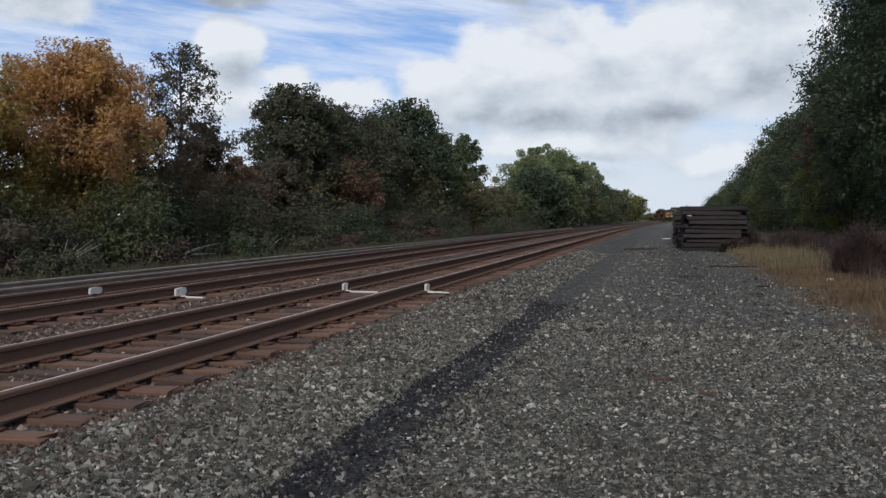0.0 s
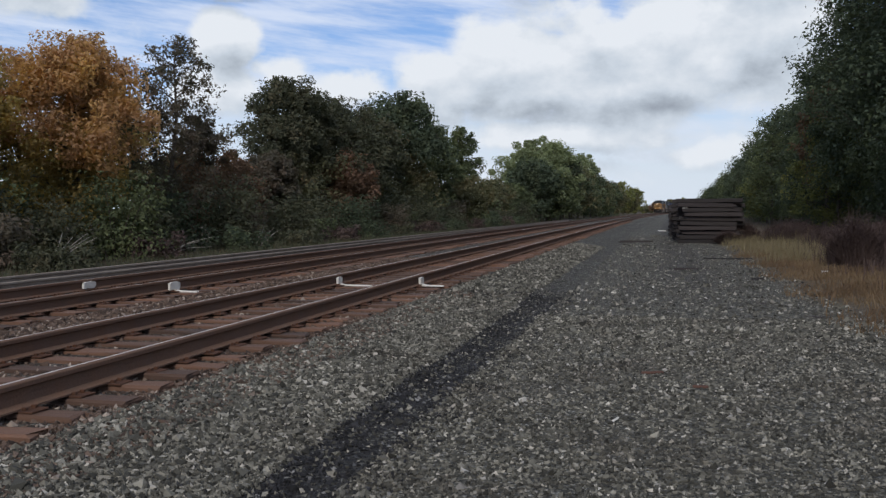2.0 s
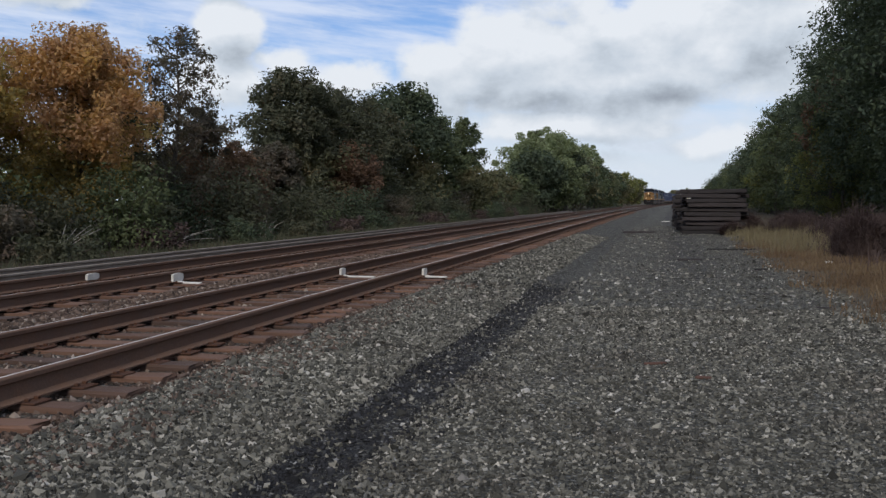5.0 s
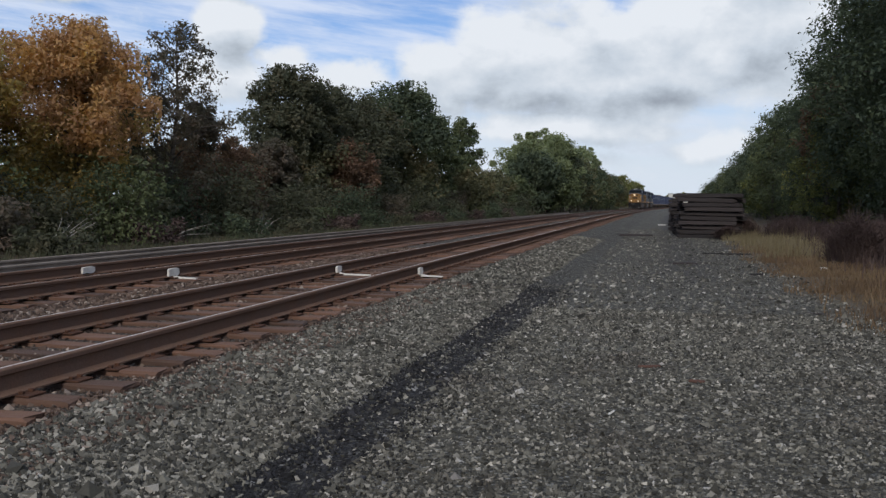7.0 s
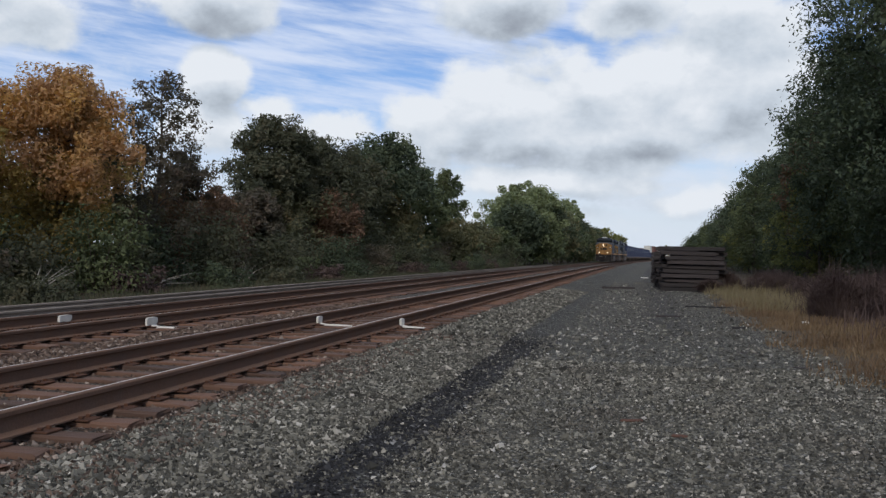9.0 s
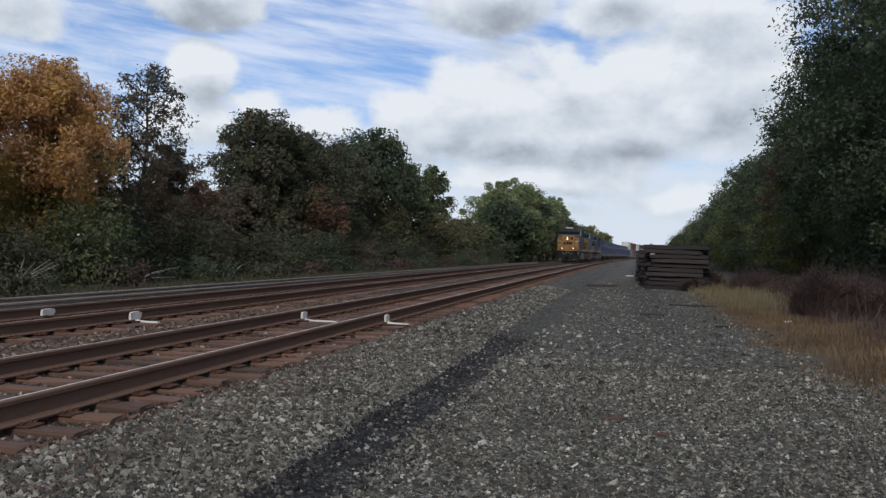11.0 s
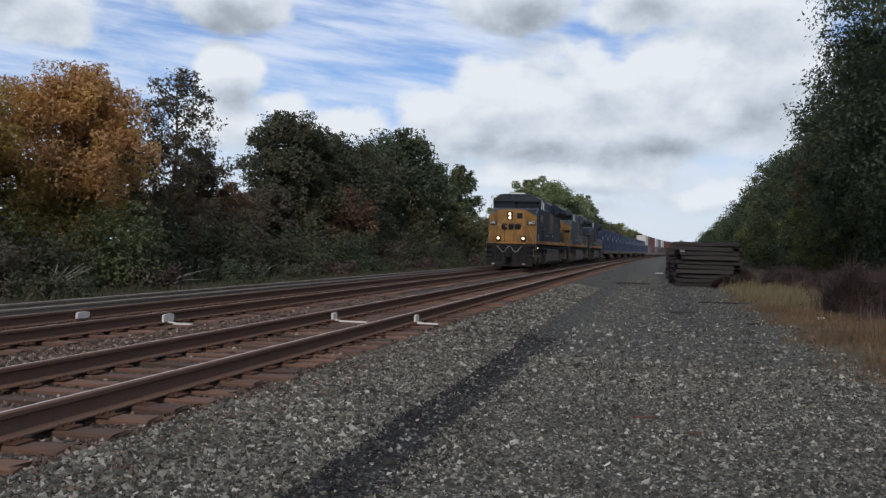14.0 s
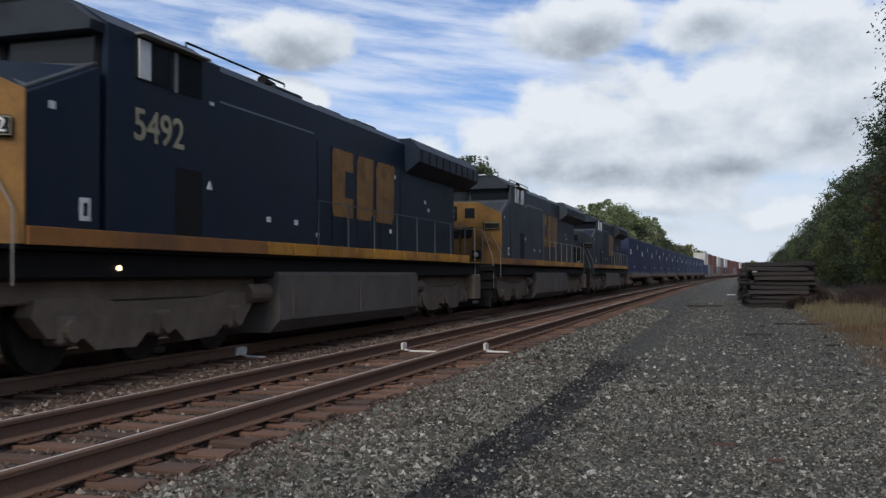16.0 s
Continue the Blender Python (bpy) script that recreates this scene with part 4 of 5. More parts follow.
def distant_woods():
    rng, npr = random.Random(77), np.random.default_rng(77)
    clumps = []
    for k in range(420):
        x = rng.uniform(-90, 150)
        h = 4.0 + 2.0 * noise.noise((x * 0.06, 3.0, 0)) + rng.uniform(-1, 1)
        clumps.append(((x, 600 + rng.uniform(-12, 12), rng.uniform(0.0, h)), rng.uniform(1.4, 2.6)))
    v, q = leaf_cloud(npr, clumps, 70, 0.9)
    ob = new("distant_woods", mesh_from("distant_woods", v, q, MIXED_LEAF))
    tagged(ob, "distant autumn woods beyond the curve", "woods", "", "stuff")


distant_woods()


# ---- train ----
NAVY = worn("grimy_navy_paint", (0.011, 0.020, 0.038), (0.022, 0.026, 0.034), 0.55, 0.0, 0.7, 0.6, 0.002, 0.16)
FADED = worn("faded_grey_blue_paint", (0.030, 0.042, 0.055), (0.045, 0.042, 0.04), 0.6, 0.0, 0.8, 0.6, 0.002)
GOLD = worn("dirty_gold_paint", (0.285, 0.148, 0.042), (0.115, 0.064, 0.032), 0.6, 0.0, 1.4, 0.8, 0.002, 0.2)
STRIPE_GOLD = worn("scuffed_gold_stripe", (0.58, 0.27, 0.03), (0.16, 0.065, 0.02), 0.5, 0.0, 0.55, 0.9, 0.002)
DUSTY_STRIPE = worn("dirty_orange_stripe", (0.32, 0.135, 0.035), (0.14, 0.068, 0.035), 0.6, 0.0, 0.5, 0.8, 0.002)
ROOF_GREY = worn("sooty_roof_paint", (0.035, 0.042, 0.052), (0.018, 0.018, 0.02), 0.7, 0.0, 1.2, 0.7, 0.004, 0.15)
NOSE_GREY = worn("dull_grey_paint", (0.075, 0.085, 0.095), (0.04, 0.04, 0.042), 0.6, 0.0, 1.5, 0.6)
GRIME = worn("grimy_underframe", (0.150, 0.112, 0.086), (0.25, 0.188, 0.142), 0.85, 0.1, 1.6, 0.7, 0.008)
TANK_GREY = worn("dusty_tank_paint", (0.095, 0.082, 0.074), (0.165, 0.136, 0.114), 0.75, 0.0, 1.0, 0.7)
BLACK = worn("black_steel", (0.010, 0.0095, 0.010), (0.026, 0.022, 0.020), 0.7, 0.1, 2.0, 0.6, 0.004, 0.15)
WHEEL = worn("worn_wheel_steel", (0.06, 0.05, 0.045), (0.025, 0.02, 0.018), 0.6, 0.6, 4.0, 0.5)
SILVER = worn("pale_grab_iron", (0.28, 0.27, 0.25), (0.14, 0.12, 0.11), 0.5, 0.3, 5.0, 0.4, 0.001)
HOSE = worn("grey_rubber_hose", (0.34, 0.34, 0.33), (0.2, 0.19, 0.18), 0.6, 0.0, 5.0, 0.4, 0.001)
DECAL_WHITE = worn("white_decal", (0.72, 0.73, 0.72), (0.45, 0.44, 0.42), 0.6, 0.0, 5.0, 0.4, 0.0005)
PALE_LETTER = worn("pale_gold_lettering", (0.40, 0.36, 0.24), (0.16, 0.15, 0.12), 0.6, 0.0, 4.0, 0.6, 0.0005)
GLASS = material("tinted_cab_glass", lambda n, p: bsdf(n, (0.012, 0.015, 0.018), 0.12, 0.0, None, **{"IOR": 1.45, "Specular IOR Level": 0.3}))
LAMP_ON = glowing("lit_headlight", (1.0, 0.74, 0.42), 2.2)
LAMP_OFF = material("unlit_lens", lambda n, p: bsdf(n, (0.35, 0.35, 0.33), 0.15))


def written(text, size, mat, parent, m, name="lettering"):
    """Lettering in the built-in font, as a thin mesh."""
    curve = bpy.data.curves.new(name, "FONT")
    curve.body, curve.size, curve.extrude, curve.align_x, curve.align_y = text, size, 0.002, "CENTER", "CENTER"
    curve.offset = 0.012 * size
    temp = bpy.data.objects.new("temporary", curve)
    mesh = bpy.data.meshes.new_from_object(temp)
    bpy.data.objects.remove(temp)
    mesh.materials.append(mat)
    ob = part_mesh(name, mesh, None, parent)
    ob.matrix_basis = m
    return ob


def disc(radius, y0, y1, x, z, sides=16):
    return rod(bmesh.new(), (x, y0, z), (x, y1, z), radius, sides)


def wheelset(parent, y):
    bm = bmesh.new()
    for side in (-1, 1):
        rod(bm, (side * 0.70, 0, 0), (side * 0.83, 0, 0), 0.533, 24)
        rod(bm, (side * 0.69, 0, 0), (side * 0.715, 0, 0), 0.56, 24)
        rod(bm, (side * 0.83, 0, 0), (side * 0.845, 0, 0), 0.30, 16)
    rod(bm, (-1.0, 0, 0), (1.0, 0, 0), 0.09, 10)
    ob = part("wheelset", bm, WHEEL, parent)
    ob.matrix_basis = pose(0, y, 0.533)
    return ob


def truck(parent, y, axles, gap):
    """A bogie with cast side frames, journal boxes, springs and wheelsets."""
    half = gap * (axles - 1) / 2
    body = part("truck", boxed(-0.62, 0.62, y - half - 0.5, y + half + 0.5, 0.62, 0.9, 0.03), GRIME, parent)
    made = []
    for side in (-1, 1):
        outline = [(-half - 0.62, 0.72), (-half - 0.55, 0.92), (-half + 0.3, 0.95), (-half * 0.5, 0.86), (half * 0.5, 0.86), (half - 0.3, 0.95), (half + 0.55, 0.92), (half + 0.62, 0.72),
                   (half + 0.34, 0.46), (half - 0.32, 0.42), (half - 0.55, 0.26), (half * 0.30, 0.24), (half * 0.18, 0.42), (-half * 0.18, 0.42), (-half * 0.30, 0.24), (-half + 0.55, 0.26), (-half + 0.32, 0.42), (-half - 0.34, 0.46)]
        bm = prism([(y + a, b) for a, b in outline], "x", side * 0.96, side * 1.20)
        part("side_frame", bm, GRIME, body)
        for k in range(axles):
            at = y - half + k * gap
            bm = boxed(side * 1.10 - 0.15, side * 1.10 + 0.15, at - 0.19, at + 0.19, 0.36, 0.72, 0.04)
            rod(bm, (side * 1.24, at, 0.53), (side * 1.32, at, 0.53), 0.14, 12)
            part("journal_box", bm, GRIME, body)
        for k in range(axles - 1):
            at = y - half + (k + 0.5) * gap
            bm = bmesh.new()
            for d in (-0.18, 0.02, 0.22):
                rod(bm, (side * 1.05, at + d, 0.34), (side * 1.05, at + d, 0.84), 0.075, 8)
            part("spring_group", bm, BLACK, body)
    for k in range(axles):
        made.append(wheelset(body, y - half + k * gap))
    return made


def chamfer_nose(y0, y1, z0, z1, side_top, bm=None, grow=0.0, slope=0.43):
    """The short hood: flat centre, angled corners, sloped shoulders."""
    bm = bm or bmesh.new()
    g = grow
    low = [(-1.5 - g, y1), (-1.5 - g, y0 + 0.45), (-0.86 - g, y0), (0.86 + g, y0), (1.5 + g, y0 + 0.45), (1.5 + g, y1)]
    rear = side_top + (y1 - y0 - 0.45) * slope
    tops = [rear, side_top, z1, z1, side_top, rear]
    a = [bm.verts.new((x, y, z0)) for x, y in low]
    b = [bm.verts.new((x, y, z)) for (x, y), z in zip(low, tops)]
    mid0, mid1 = bm.verts.new((-0.5, y1, z1 + slope * (y1 - y0) * 0.35)), bm.verts.new((0.5, y1, z1 + slope * (y1 - y0) * 0.35))
    for i in range(5):
        bm.faces.new((a[i], b[i], b[i + 1], a[i + 1]))
    bm.faces.new((b[0], mid0, b[2], b[1]))
    bm.faces.new((mid0, mid1, b[3], b[2]))
    bm.faces.new((b[3], mid1, b[5], b[4]))
    bm.faces.new((a[0], a[5], b[5], mid1, mid0, b[0]))
    bm.faces.new(list(reversed(a)))
    bmesh.ops.recalc_face_normals(bm, faces=bm.faces)
    return bm


def emblem(parent, m, mat, scale):
    """Three bold slanted blocks in place of the railway's mark."""
    spans = [(0.0, 0.30), (0.36, 0.62), (0.68, 1.0)]
    for i, (a, b) in enumerate(spans):
        w, h, s = scale[0], scale[1], 0.05
        outline = [(a * w, 0), (b * w - 0.05 * w, 0), (b * w, 0.12 * h), (b * w + s, h), (a * w + s + 0.03 * w, h), (a * w + 0.01, 0.88 * h)]
        if i == 0:
            outline = [(a * w + 0.06, 0), (b * w, 0), (b * w, 0.3 * h), (b * w - 0.12 * w, 0.3 * h), (b * w - 0.12 * w, 0.7 * h), (b * w, 0.7 * h), (b * w, h), (a * w + 0.06, h), (a * w, 0.9 * h), (a * w, 0.1 * h)]
        bm = bmesh.new()
        face = bm.faces.new([bm.verts.new((x, y, 0)) for x, y in outline])
        r = bmesh.ops.extrude_face_region(bm, geom=[face])
        bmesh.ops.translate(bm, verts=[v for v in r["geom"] if isinstance(v, bmesh.types.BMVert)], vec=(0, 0, 0.006))
        bmesh.ops.recalc_face_normals(bm, faces=bm.faces)
        part("emblem_block", bm, mat, parent).matrix_basis = m


def locomotive(paint, nose_paint, lit, number, label, mark, hood_paint=None, patches=True):
    loco = thing("locomotive", pose(0, 0, 0), label, "locomotive", "locomotives of the train")
    hood_paint = hood_paint or paint
    side = Matrix.Rotation(radians(90), 4, "Z") @ Matrix.Rotation(radians(90), 4, "X")  # faces +x, reads along +y
    front = Matrix.Rotation(radians(90), 4, "X")  # faces -y
    # underframe and running gear
    part("underframe", boxed(-1.34, 1.34, -0.35, 20.6, 1.16, 1.50, 0.03), BLACK, loco)
    wheels = truck(loco, 3.55, 3, 2.0) + truck(loco, 17.2, 3, 2.0)
    tank = prism([(-1.38, 1.26), (-1.45, 1.20), (-1.45, 0.42), (-1.25, 0.20), (1.25, 0.20), (1.45, 0.42), (1.45, 1.20), (1.38, 1.26)], "y", 6.7, 14.2)
    tank_ob = part("fuel_tank", tank, TANK_GREY, loco, "dusty grey fuel tank")
    for y in (7.2, 10.4, 13.7):
        part("tank_strap", boxed(1.455, 1.475, y - 0.04, y + 0.04, 0.45, 1.05, 0.004), GRIME, tank_ob)
    for y0, y1, z0 in ((6.15, 6.6, 0.55), (14.3, 14.8, 0.5)):
        part("air_reservoir", rod(bmesh.new(), (1.15, y0 - 0.2, 0.9), (1.15, y1 + 0.4, 0.9), 0.17, 12), GRIME, loco)
    # solid blocks added to close the light gap above the trucks, where piping sits
    for y0, y1 in ((0.0, 6.4), (14.4, 20.4)):
        part("pipe_rack", boxed(-1.12, 1.12, y0, y1, 0.86, 1.155, 0.03), GRIME, loco)
    # pilot, plough and coupler
    pilot = part("pilot", boxed(-1.46, 1.46, -0.62, -0.28, 0.55, 1.50, 0.04), BLACK, loco)
    blade = prism([(-1.45, 0.95), (1.45, 0.95), (1.40, 0.16), (-1.40, 0.16)], "y", -0.82, -0.70)
    for v in blade.verts:
        v.co.y += abs(v.co.x) * 0.14 - (0.95 - v.co.z) * 0.16
    part("plough", blade, BLACK, pilot)
    hook = boxed(-0.14, 0.14, -1.25, -0.6, 0.72, 1.0, 0.05)
    box(hook, -0.2, 0.2, -1.42, -1.18, 0.68, 1.02, 0.06)
    part("coupler", hook, BLACK, pilot)
    for sx in (-1, 1):
        for k in range(4):
            part("step", boxed(sx * 1.10, sx * 1.49, -0.72, -0.36, 0.42 + k * 0.3, 0.46 + k * 0.3, 0.006), BLACK, pilot)
        for k, (x, z) in enumerate(((0.55, 0.98), (0.75, 1.02), (0.98, 0.94))):
            part("brake_hose", bars([(sx * x, -0.66, z), (sx * (x + 0.03), -0.86, z - 0.1), (sx * (x + 0.02), -0.88, z - 0.42)], 0.025), BLACK, pilot)
        part("hose_coupling", boxed(sx * 0.95 - 0.1, sx * 0.95 + 0.1, -0.99, -0.93, 0.24, 0.34, 0.02), SILVER, pilot)
    pts = [(-0.78 + 1.56 * i / 24, -0.72, 1.38 - 0.36 * math.sin(math.pi * i / 12) ** 2) for i in range(25)]
    part("jumper_cable", bars(pts, 0.016, 7), HOSE, pilot, "pale grey hanging jumper cable")
    if lit:
        part("step_light", rod(bmesh.new(), (1.34, 2.35, 1.30), (1.37, 2.35, 1.30), 0.035, 10), LAMP_ON, loco, "small lit step light")
    # side sill stripe in panels
    y = 0.5
    while y < 18.9:
        long = 5.6 if y < 5 else 0.92
        part("sill_panel", boxed(1.40, 1.525, y, min(y + long, 19.0), 1.55, 1.76, 0.005), DUSTY_STRIPE if y < 5 else STRIPE_GOLD, loco, "scuffed gold sill stripe")
        y += long + 0.06
    part("walkway", boxed(-1.45, 1.45, -0.3, 20.6, 1.505, 1.545), BLACK, loco)
    # short hood
    nose = part("short_hood", chamfer_nose(0.06, 1.75, 1.55, 3.58, 3.24), paint, loco)
    face = bmesh.new()
    chamfer_nose(0.0, 0.47, 1.56, 3.62, 3.26, face, 0.012)
    part("nose_face", face, nose_paint, nose, "dirty gold nose face")
    part("nose_lip", boxed(-0.9, 0.9, -0.18, 0.0, 1.548, 1.60, 0.01), STRIPE_GOLD, nose)
    deck = prism([(-1.47, 3.28), (-0.86, 3.62), (0.86, 3.62), (1.47, 3.28), (1.47, 3.31), (0.86, 3.65), (-0.86, 3.65), (-1.47, 3.31)], "y", 0.50, 1.74)
    for v in deck.verts:
        v.co.z += (v.co.y - 0.50) * (0.43 if abs(v.co.x) > 1 else 0.15)
    part("nose_deck", deck, NOSE_GREY, nose)
    part("nose_door", boxed(0.2, 0.82, -0.025, 0.0, 1.62, 3.5, 0.012), nose_paint, nose)
    part("door_window", boxed(0.34, 0.68, -0.045, -0.026, 3.10, 3.44, 0.008), GLASS, nose)
    for x in (-0.42, 0.16):
        part("seam", boxed(x - 0.012, x + 0.012, -0.012, -0.001, 1.62, 2.95), BLACK, nose)
    case = part("headlight_case", boxed(-0.28, 0.06, -0.05, 0.0, 3.02, 3.52, 0.03), BLACK, nose)
    for z in (3.15, 3.38):
        part("headlight", disc(0.078, -0.075, -0.04, -0.11, z), LAMP_ON if lit else LAMP_OFF, case, "glowing round headlight" if lit else "")
    for x in (-0.80, 0.76):
        lamp = part("ditch_light_box", boxed(x - 0.15, x + 0.15, -0.16, 0.0, 1.72, 2.02, 0.025), BLACK, nose)
        part("ditch_light", disc(0.080, -0.185, -0.15, x, 1.87), LAMP_ON if lit else LAMP_OFF, lamp, "glowing ditch light" if lit else "")
    for sx in (-1, 1):
        turn = Matrix.Translation((sx * 1.19, 0.205, 2.84)) @ Matrix.Rotation(sx * math.atan2(0.45, 0.64), 4, "Z")
        board = part("number_board", boxed(-0.29, 0.29, -0.05, 0.02, -0.12, 0.12, 0.02), BLACK, nose)
        board.matrix_basis = turn
        part("board_rim", boxed(-0.275, 0.275, -0.056, -0.05, -0.105, 0.105, 0.003), PALE_LETTER, board)
        part("board_face", boxed(-0.262, 0.262, -0.06, -0.0565, -0.092, 0.092), BLACK, board)
        if number:
            written(number, 0.225, DECAL_WHITE, board, Matrix.Translation((0, -0.064, 0)) @ front)
    if mark:
        emblem(nose, Matrix.Translation((-0.62, -0.034, 2.42)) @ front, BLACK, (1.2, 0.38))
    grab = bars([(-0.95, -0.12, 1.6), (-0.95, -0.12, 2.68), (-0.3, -0.14, 2.76), (0.5, -0.14, 2.76), (0.98, -0.12, 2.68), (0.98, -0.12, 1.6)], 0.011)
    part("front_handrail", grab, SILVER, nose)
    for sx in (-1, 1):
        part("corner_handrail", bars([(sx * 1.02, -0.1, 2.62), (sx * 1.42, -0.5, 1.75), (sx * 1.47, -0.6, 1.2), (sx * 1.47, -0.6, 0.7)], 0.012), SILVER, nose)
        part("step_handrail", bars([(sx * 1.2, 0.15, 2.60), (sx * 1.49, 0.30, 1.95), (sx * 1.5, 0.30, 1.1)], 0.012), SILVER, nose)
    # cab
    cab = part("cab", prism([(-1.5, 1.545), (1.5, 1.545), (1.5, 4.38), (1.02, 4.68), (-1.02, 4.68), (-1.5, 4.38)], "y", 1.90, 4.60), paint, loco)
    brow = prism([(-1.44, 4.24), (1.44, 4.24), (1.46, 4.36), (1.0, 4.69), (-1.0, 4.69), (-1.46, 4.36)], "y", 1.62, 1.895)
    part("cab_brow", brow, ROOF_GREY, cab)
    part("cab_roof", prism([(-1.03, 4.682), (1.03, 4.682), (0.9, 4.72), (-0.9, 4.72)], "y", 1.6, 4.65), ROOF_GREY, cab)
    part("roof_air_conditioner", boxed(-0.55, 0.45, 2.4, 3.5, 4.72, 4.84, 0.04), DECAL_WHITE, cab, "white air conditioner on the cab roof")
    for x0, x1 in ((-1.36, -0.08), (0.08, 1.36)):
        pane = part("windshield", boxed(x0, x1, 1.82, 1.86, 3.78, 4.22, 0.01), GLASS, cab)
        part("windshield_frame", boxed(x0 - 0.04, x1 + 0.04, 1.86, 1.897, 3.74, 4.235), BLACK, pane)
    for y0, y1 in ((2.46, 3.24), (3.30, 4.08)):
        part("cab_window", boxed(1.485, 1.512, y0, y1, 3.78, 4.34, 0.008), GLASS, cab)
    # white panel over the front end of the side window
    part("window_shade", boxed(1.514, 1.53, 2.52, 2.78, 3.80, 4.32, 0.004), DECAL_WHITE, cab, "white panel in the side window")
    part("window_post", boxed(1.512, 1.535, 3.34, 3.41, 3.76, 4.32), SILVER, cab)
    part("window_awning", boxed(1.48, 1.64, 2.46, 4.12, 4.355, 4.385, 0.006), SILVER, cab)
    part("cab_door_seam", boxed(1.50, 1.506, 3.42, 4.10, 1.72, 2.72), BLACK, cab)
    if number:
        written(number, 0.60, PALE_LETTER, cab, Matrix.Translation((1.508, 3.02, 3.17)) @ side, "cab_number")
    if patches:
        for y, z, w, h in ((0.85, 3.12, 0.10, 0.09), (4.3, 3.75, 0.12, 0.05)):
            part("small_decal", boxed(1.50, 1.508, y, y + w, z, z + h), DECAL_WHITE, cab)
        plate = part("door_placard", boxed(1.50, 1.51, 1.38, 1.58, 1.86, 2.14, 0.004), DECAL_WHITE, cab)
        part("placard_mark", boxed(1.51, 1.514, 1.44, 1.52, 1.92, 2.08, 0.002), BLACK, plate)
        bm = bmesh.new()
        f = bm.faces.new([bm.verts.new(v) for v in ((1.509, 4.22, 2.48), (1.509, 4.38, 2.48), (1.509, 4.30, 2.61))])
        r = bmesh.ops.extrude_face_region(bm, geom=[f])
        bmesh.ops.translate(bm, verts=[v for v in r["geom"] if isinstance(v, bmesh.types.BMVert)], vec=(-0.008, 0, 0))
        part("warning_triangle", bm, DECAL_WHITE, cab)
    # long hood with access doors
    hood = part("long_hood", prism([(-1.05, 1.55), (1.05, 1.55), (1.05, 4.50), (0.8, 4.70), (-0.8, 4.70), (-1.05, 4.50)], "y", 4.62, 18.8), hood_paint, loco)
    part("equipment_cabinet", boxed(-1.45, 1.45, 4.61, 8.2, 1.55, 3.9, 0.05), hood_paint, hood)
    y = 8.4
    while y < 14.2:
        part("hood_door", boxed(1.05, 1.068, y, y + 0.66, 1.75, 3.9, 0.006), hood_paint, hood)
        y += 0.70
    for y, z in ((6.2, 2.1), (7.25, 2.1), (9.0, 1.95), (13.2, 2.2), (13.5, 3.55), (15.9, 3.1), (16.2, 2.9)):
        part("hood_decal", boxed(1.452 if y < 8.1 else 1.07, 1.458 if y < 8.1 else 1.078, y, y + 0.15, z, z + 0.09), DECAL_WHITE, hood)
    rad = prism([(-1.06, 3.78), (1.06, 3.78), (1.44, 4.06), (1.44, 4.40), (1.2, 4.66), (-1.2, 4.66), (-1.44, 4.40), (-1.44, 4.06)], "y", 14.4, 20.2)
    radiator = part("radiator_wing", rad, hood_paint, hood)
    for k in range(9):
        part("grille_bar", boxed(1.44, 1.455, 14.6 + k * 0.62, 14.67 + k * 0.62, 4.08, 4.38), BLACK, radiator)
    for y0, y1, h in ((5.0, 7.4, 0.10), (8.2, 9.4, 0.16), (10.2, 11.4, 0.12), (12.2, 13.6, 0.14), (15.2, 16.6, 0.08)):
        part("roof_hatch", boxed(-0.6, 0.6, y0, y1, 4.70, 4.70 + h, 0.03), ROOF_GREY, hood)
    part("roof_rail", bars([(0.78, 4.8, 4.68), (0.78, 4.8, 4.86), (0.78, 8.2, 4.86), (0.78, 8.2, 4.68)], 0.02), BLACK, hood)
    part("horn", rod(bmesh.new(), (0.35, 8.6, 4.94), (0.35, 8.1, 4.94), 0.05, 10, 0.10), BLACK, hood)
    if mark:
        emblem(hood, Matrix.Translation((1.075, 9.8, 2.42)) @ side, GOLD, (3.7, 1.42))
    # walkway handrails
    rail = part("side_handrail", bars([(1.42, 8.3, 2.62), (1.42, 18.8, 2.62)], 0.012), SILVER if not lit else NOSE_GREY, loco)
    for k in range(8):
        part("stanchion", bars([(1.42, 8.35 + k * 1.48, 1.55), (1.42, 8.35 + k * 1.48, 2.62)], 0.018), rail.data.materials[0], rail)
    for sx in (-1, 1):
        part("end_handrail", bars([(sx * 1.4, 19.9, 0.6), (sx * 1.4, 19.9, 2.6), (sx * 0.5, 20.5, 2.6), (sx * 0.5, 20.5, 1.55)], 0.018), SILVER, loco)
        part("rear_steps", boxed(sx * 1.1, sx * 1.47, 19.6, 20.3, 0.45, 1.2, 0.02), GRIME, loco)
    tail = boxed(-0.14, 0.14, 20.5, 21.6, 0.72, 1.0, 0.05)
    box(tail, -0.2, 0.2, 21.4, 21.7, 0.68, 1.02, 0.06)
    part("rear_coupler", tail, GRIME, loco)
    return loco, wheels


TRAIN = []
lead, LEAD_WHEELS = locomotive(NAVY, GOLD, True, "5492", "navy blue diesel locomotive with a dirty gold nose and lit headlights", True)
DULL_GOLD = worn("faded_dirty_gold_paint", (0.21, 0.115, 0.035), (0.085, 0.05, 0.025), 0.65, 0.0, 1.2, 0.85, 0.002, 0.15)
second, _ = locomotive(FADED, DULL_GOLD, False, "", "grey-blue diesel locomotive with a gold nose, second in the train", True)
third, _ = locomotive(NAVY, ROOF_GREY, False, "", "dark navy diesel locomotive, third in the train", True, ROOF_GREY)
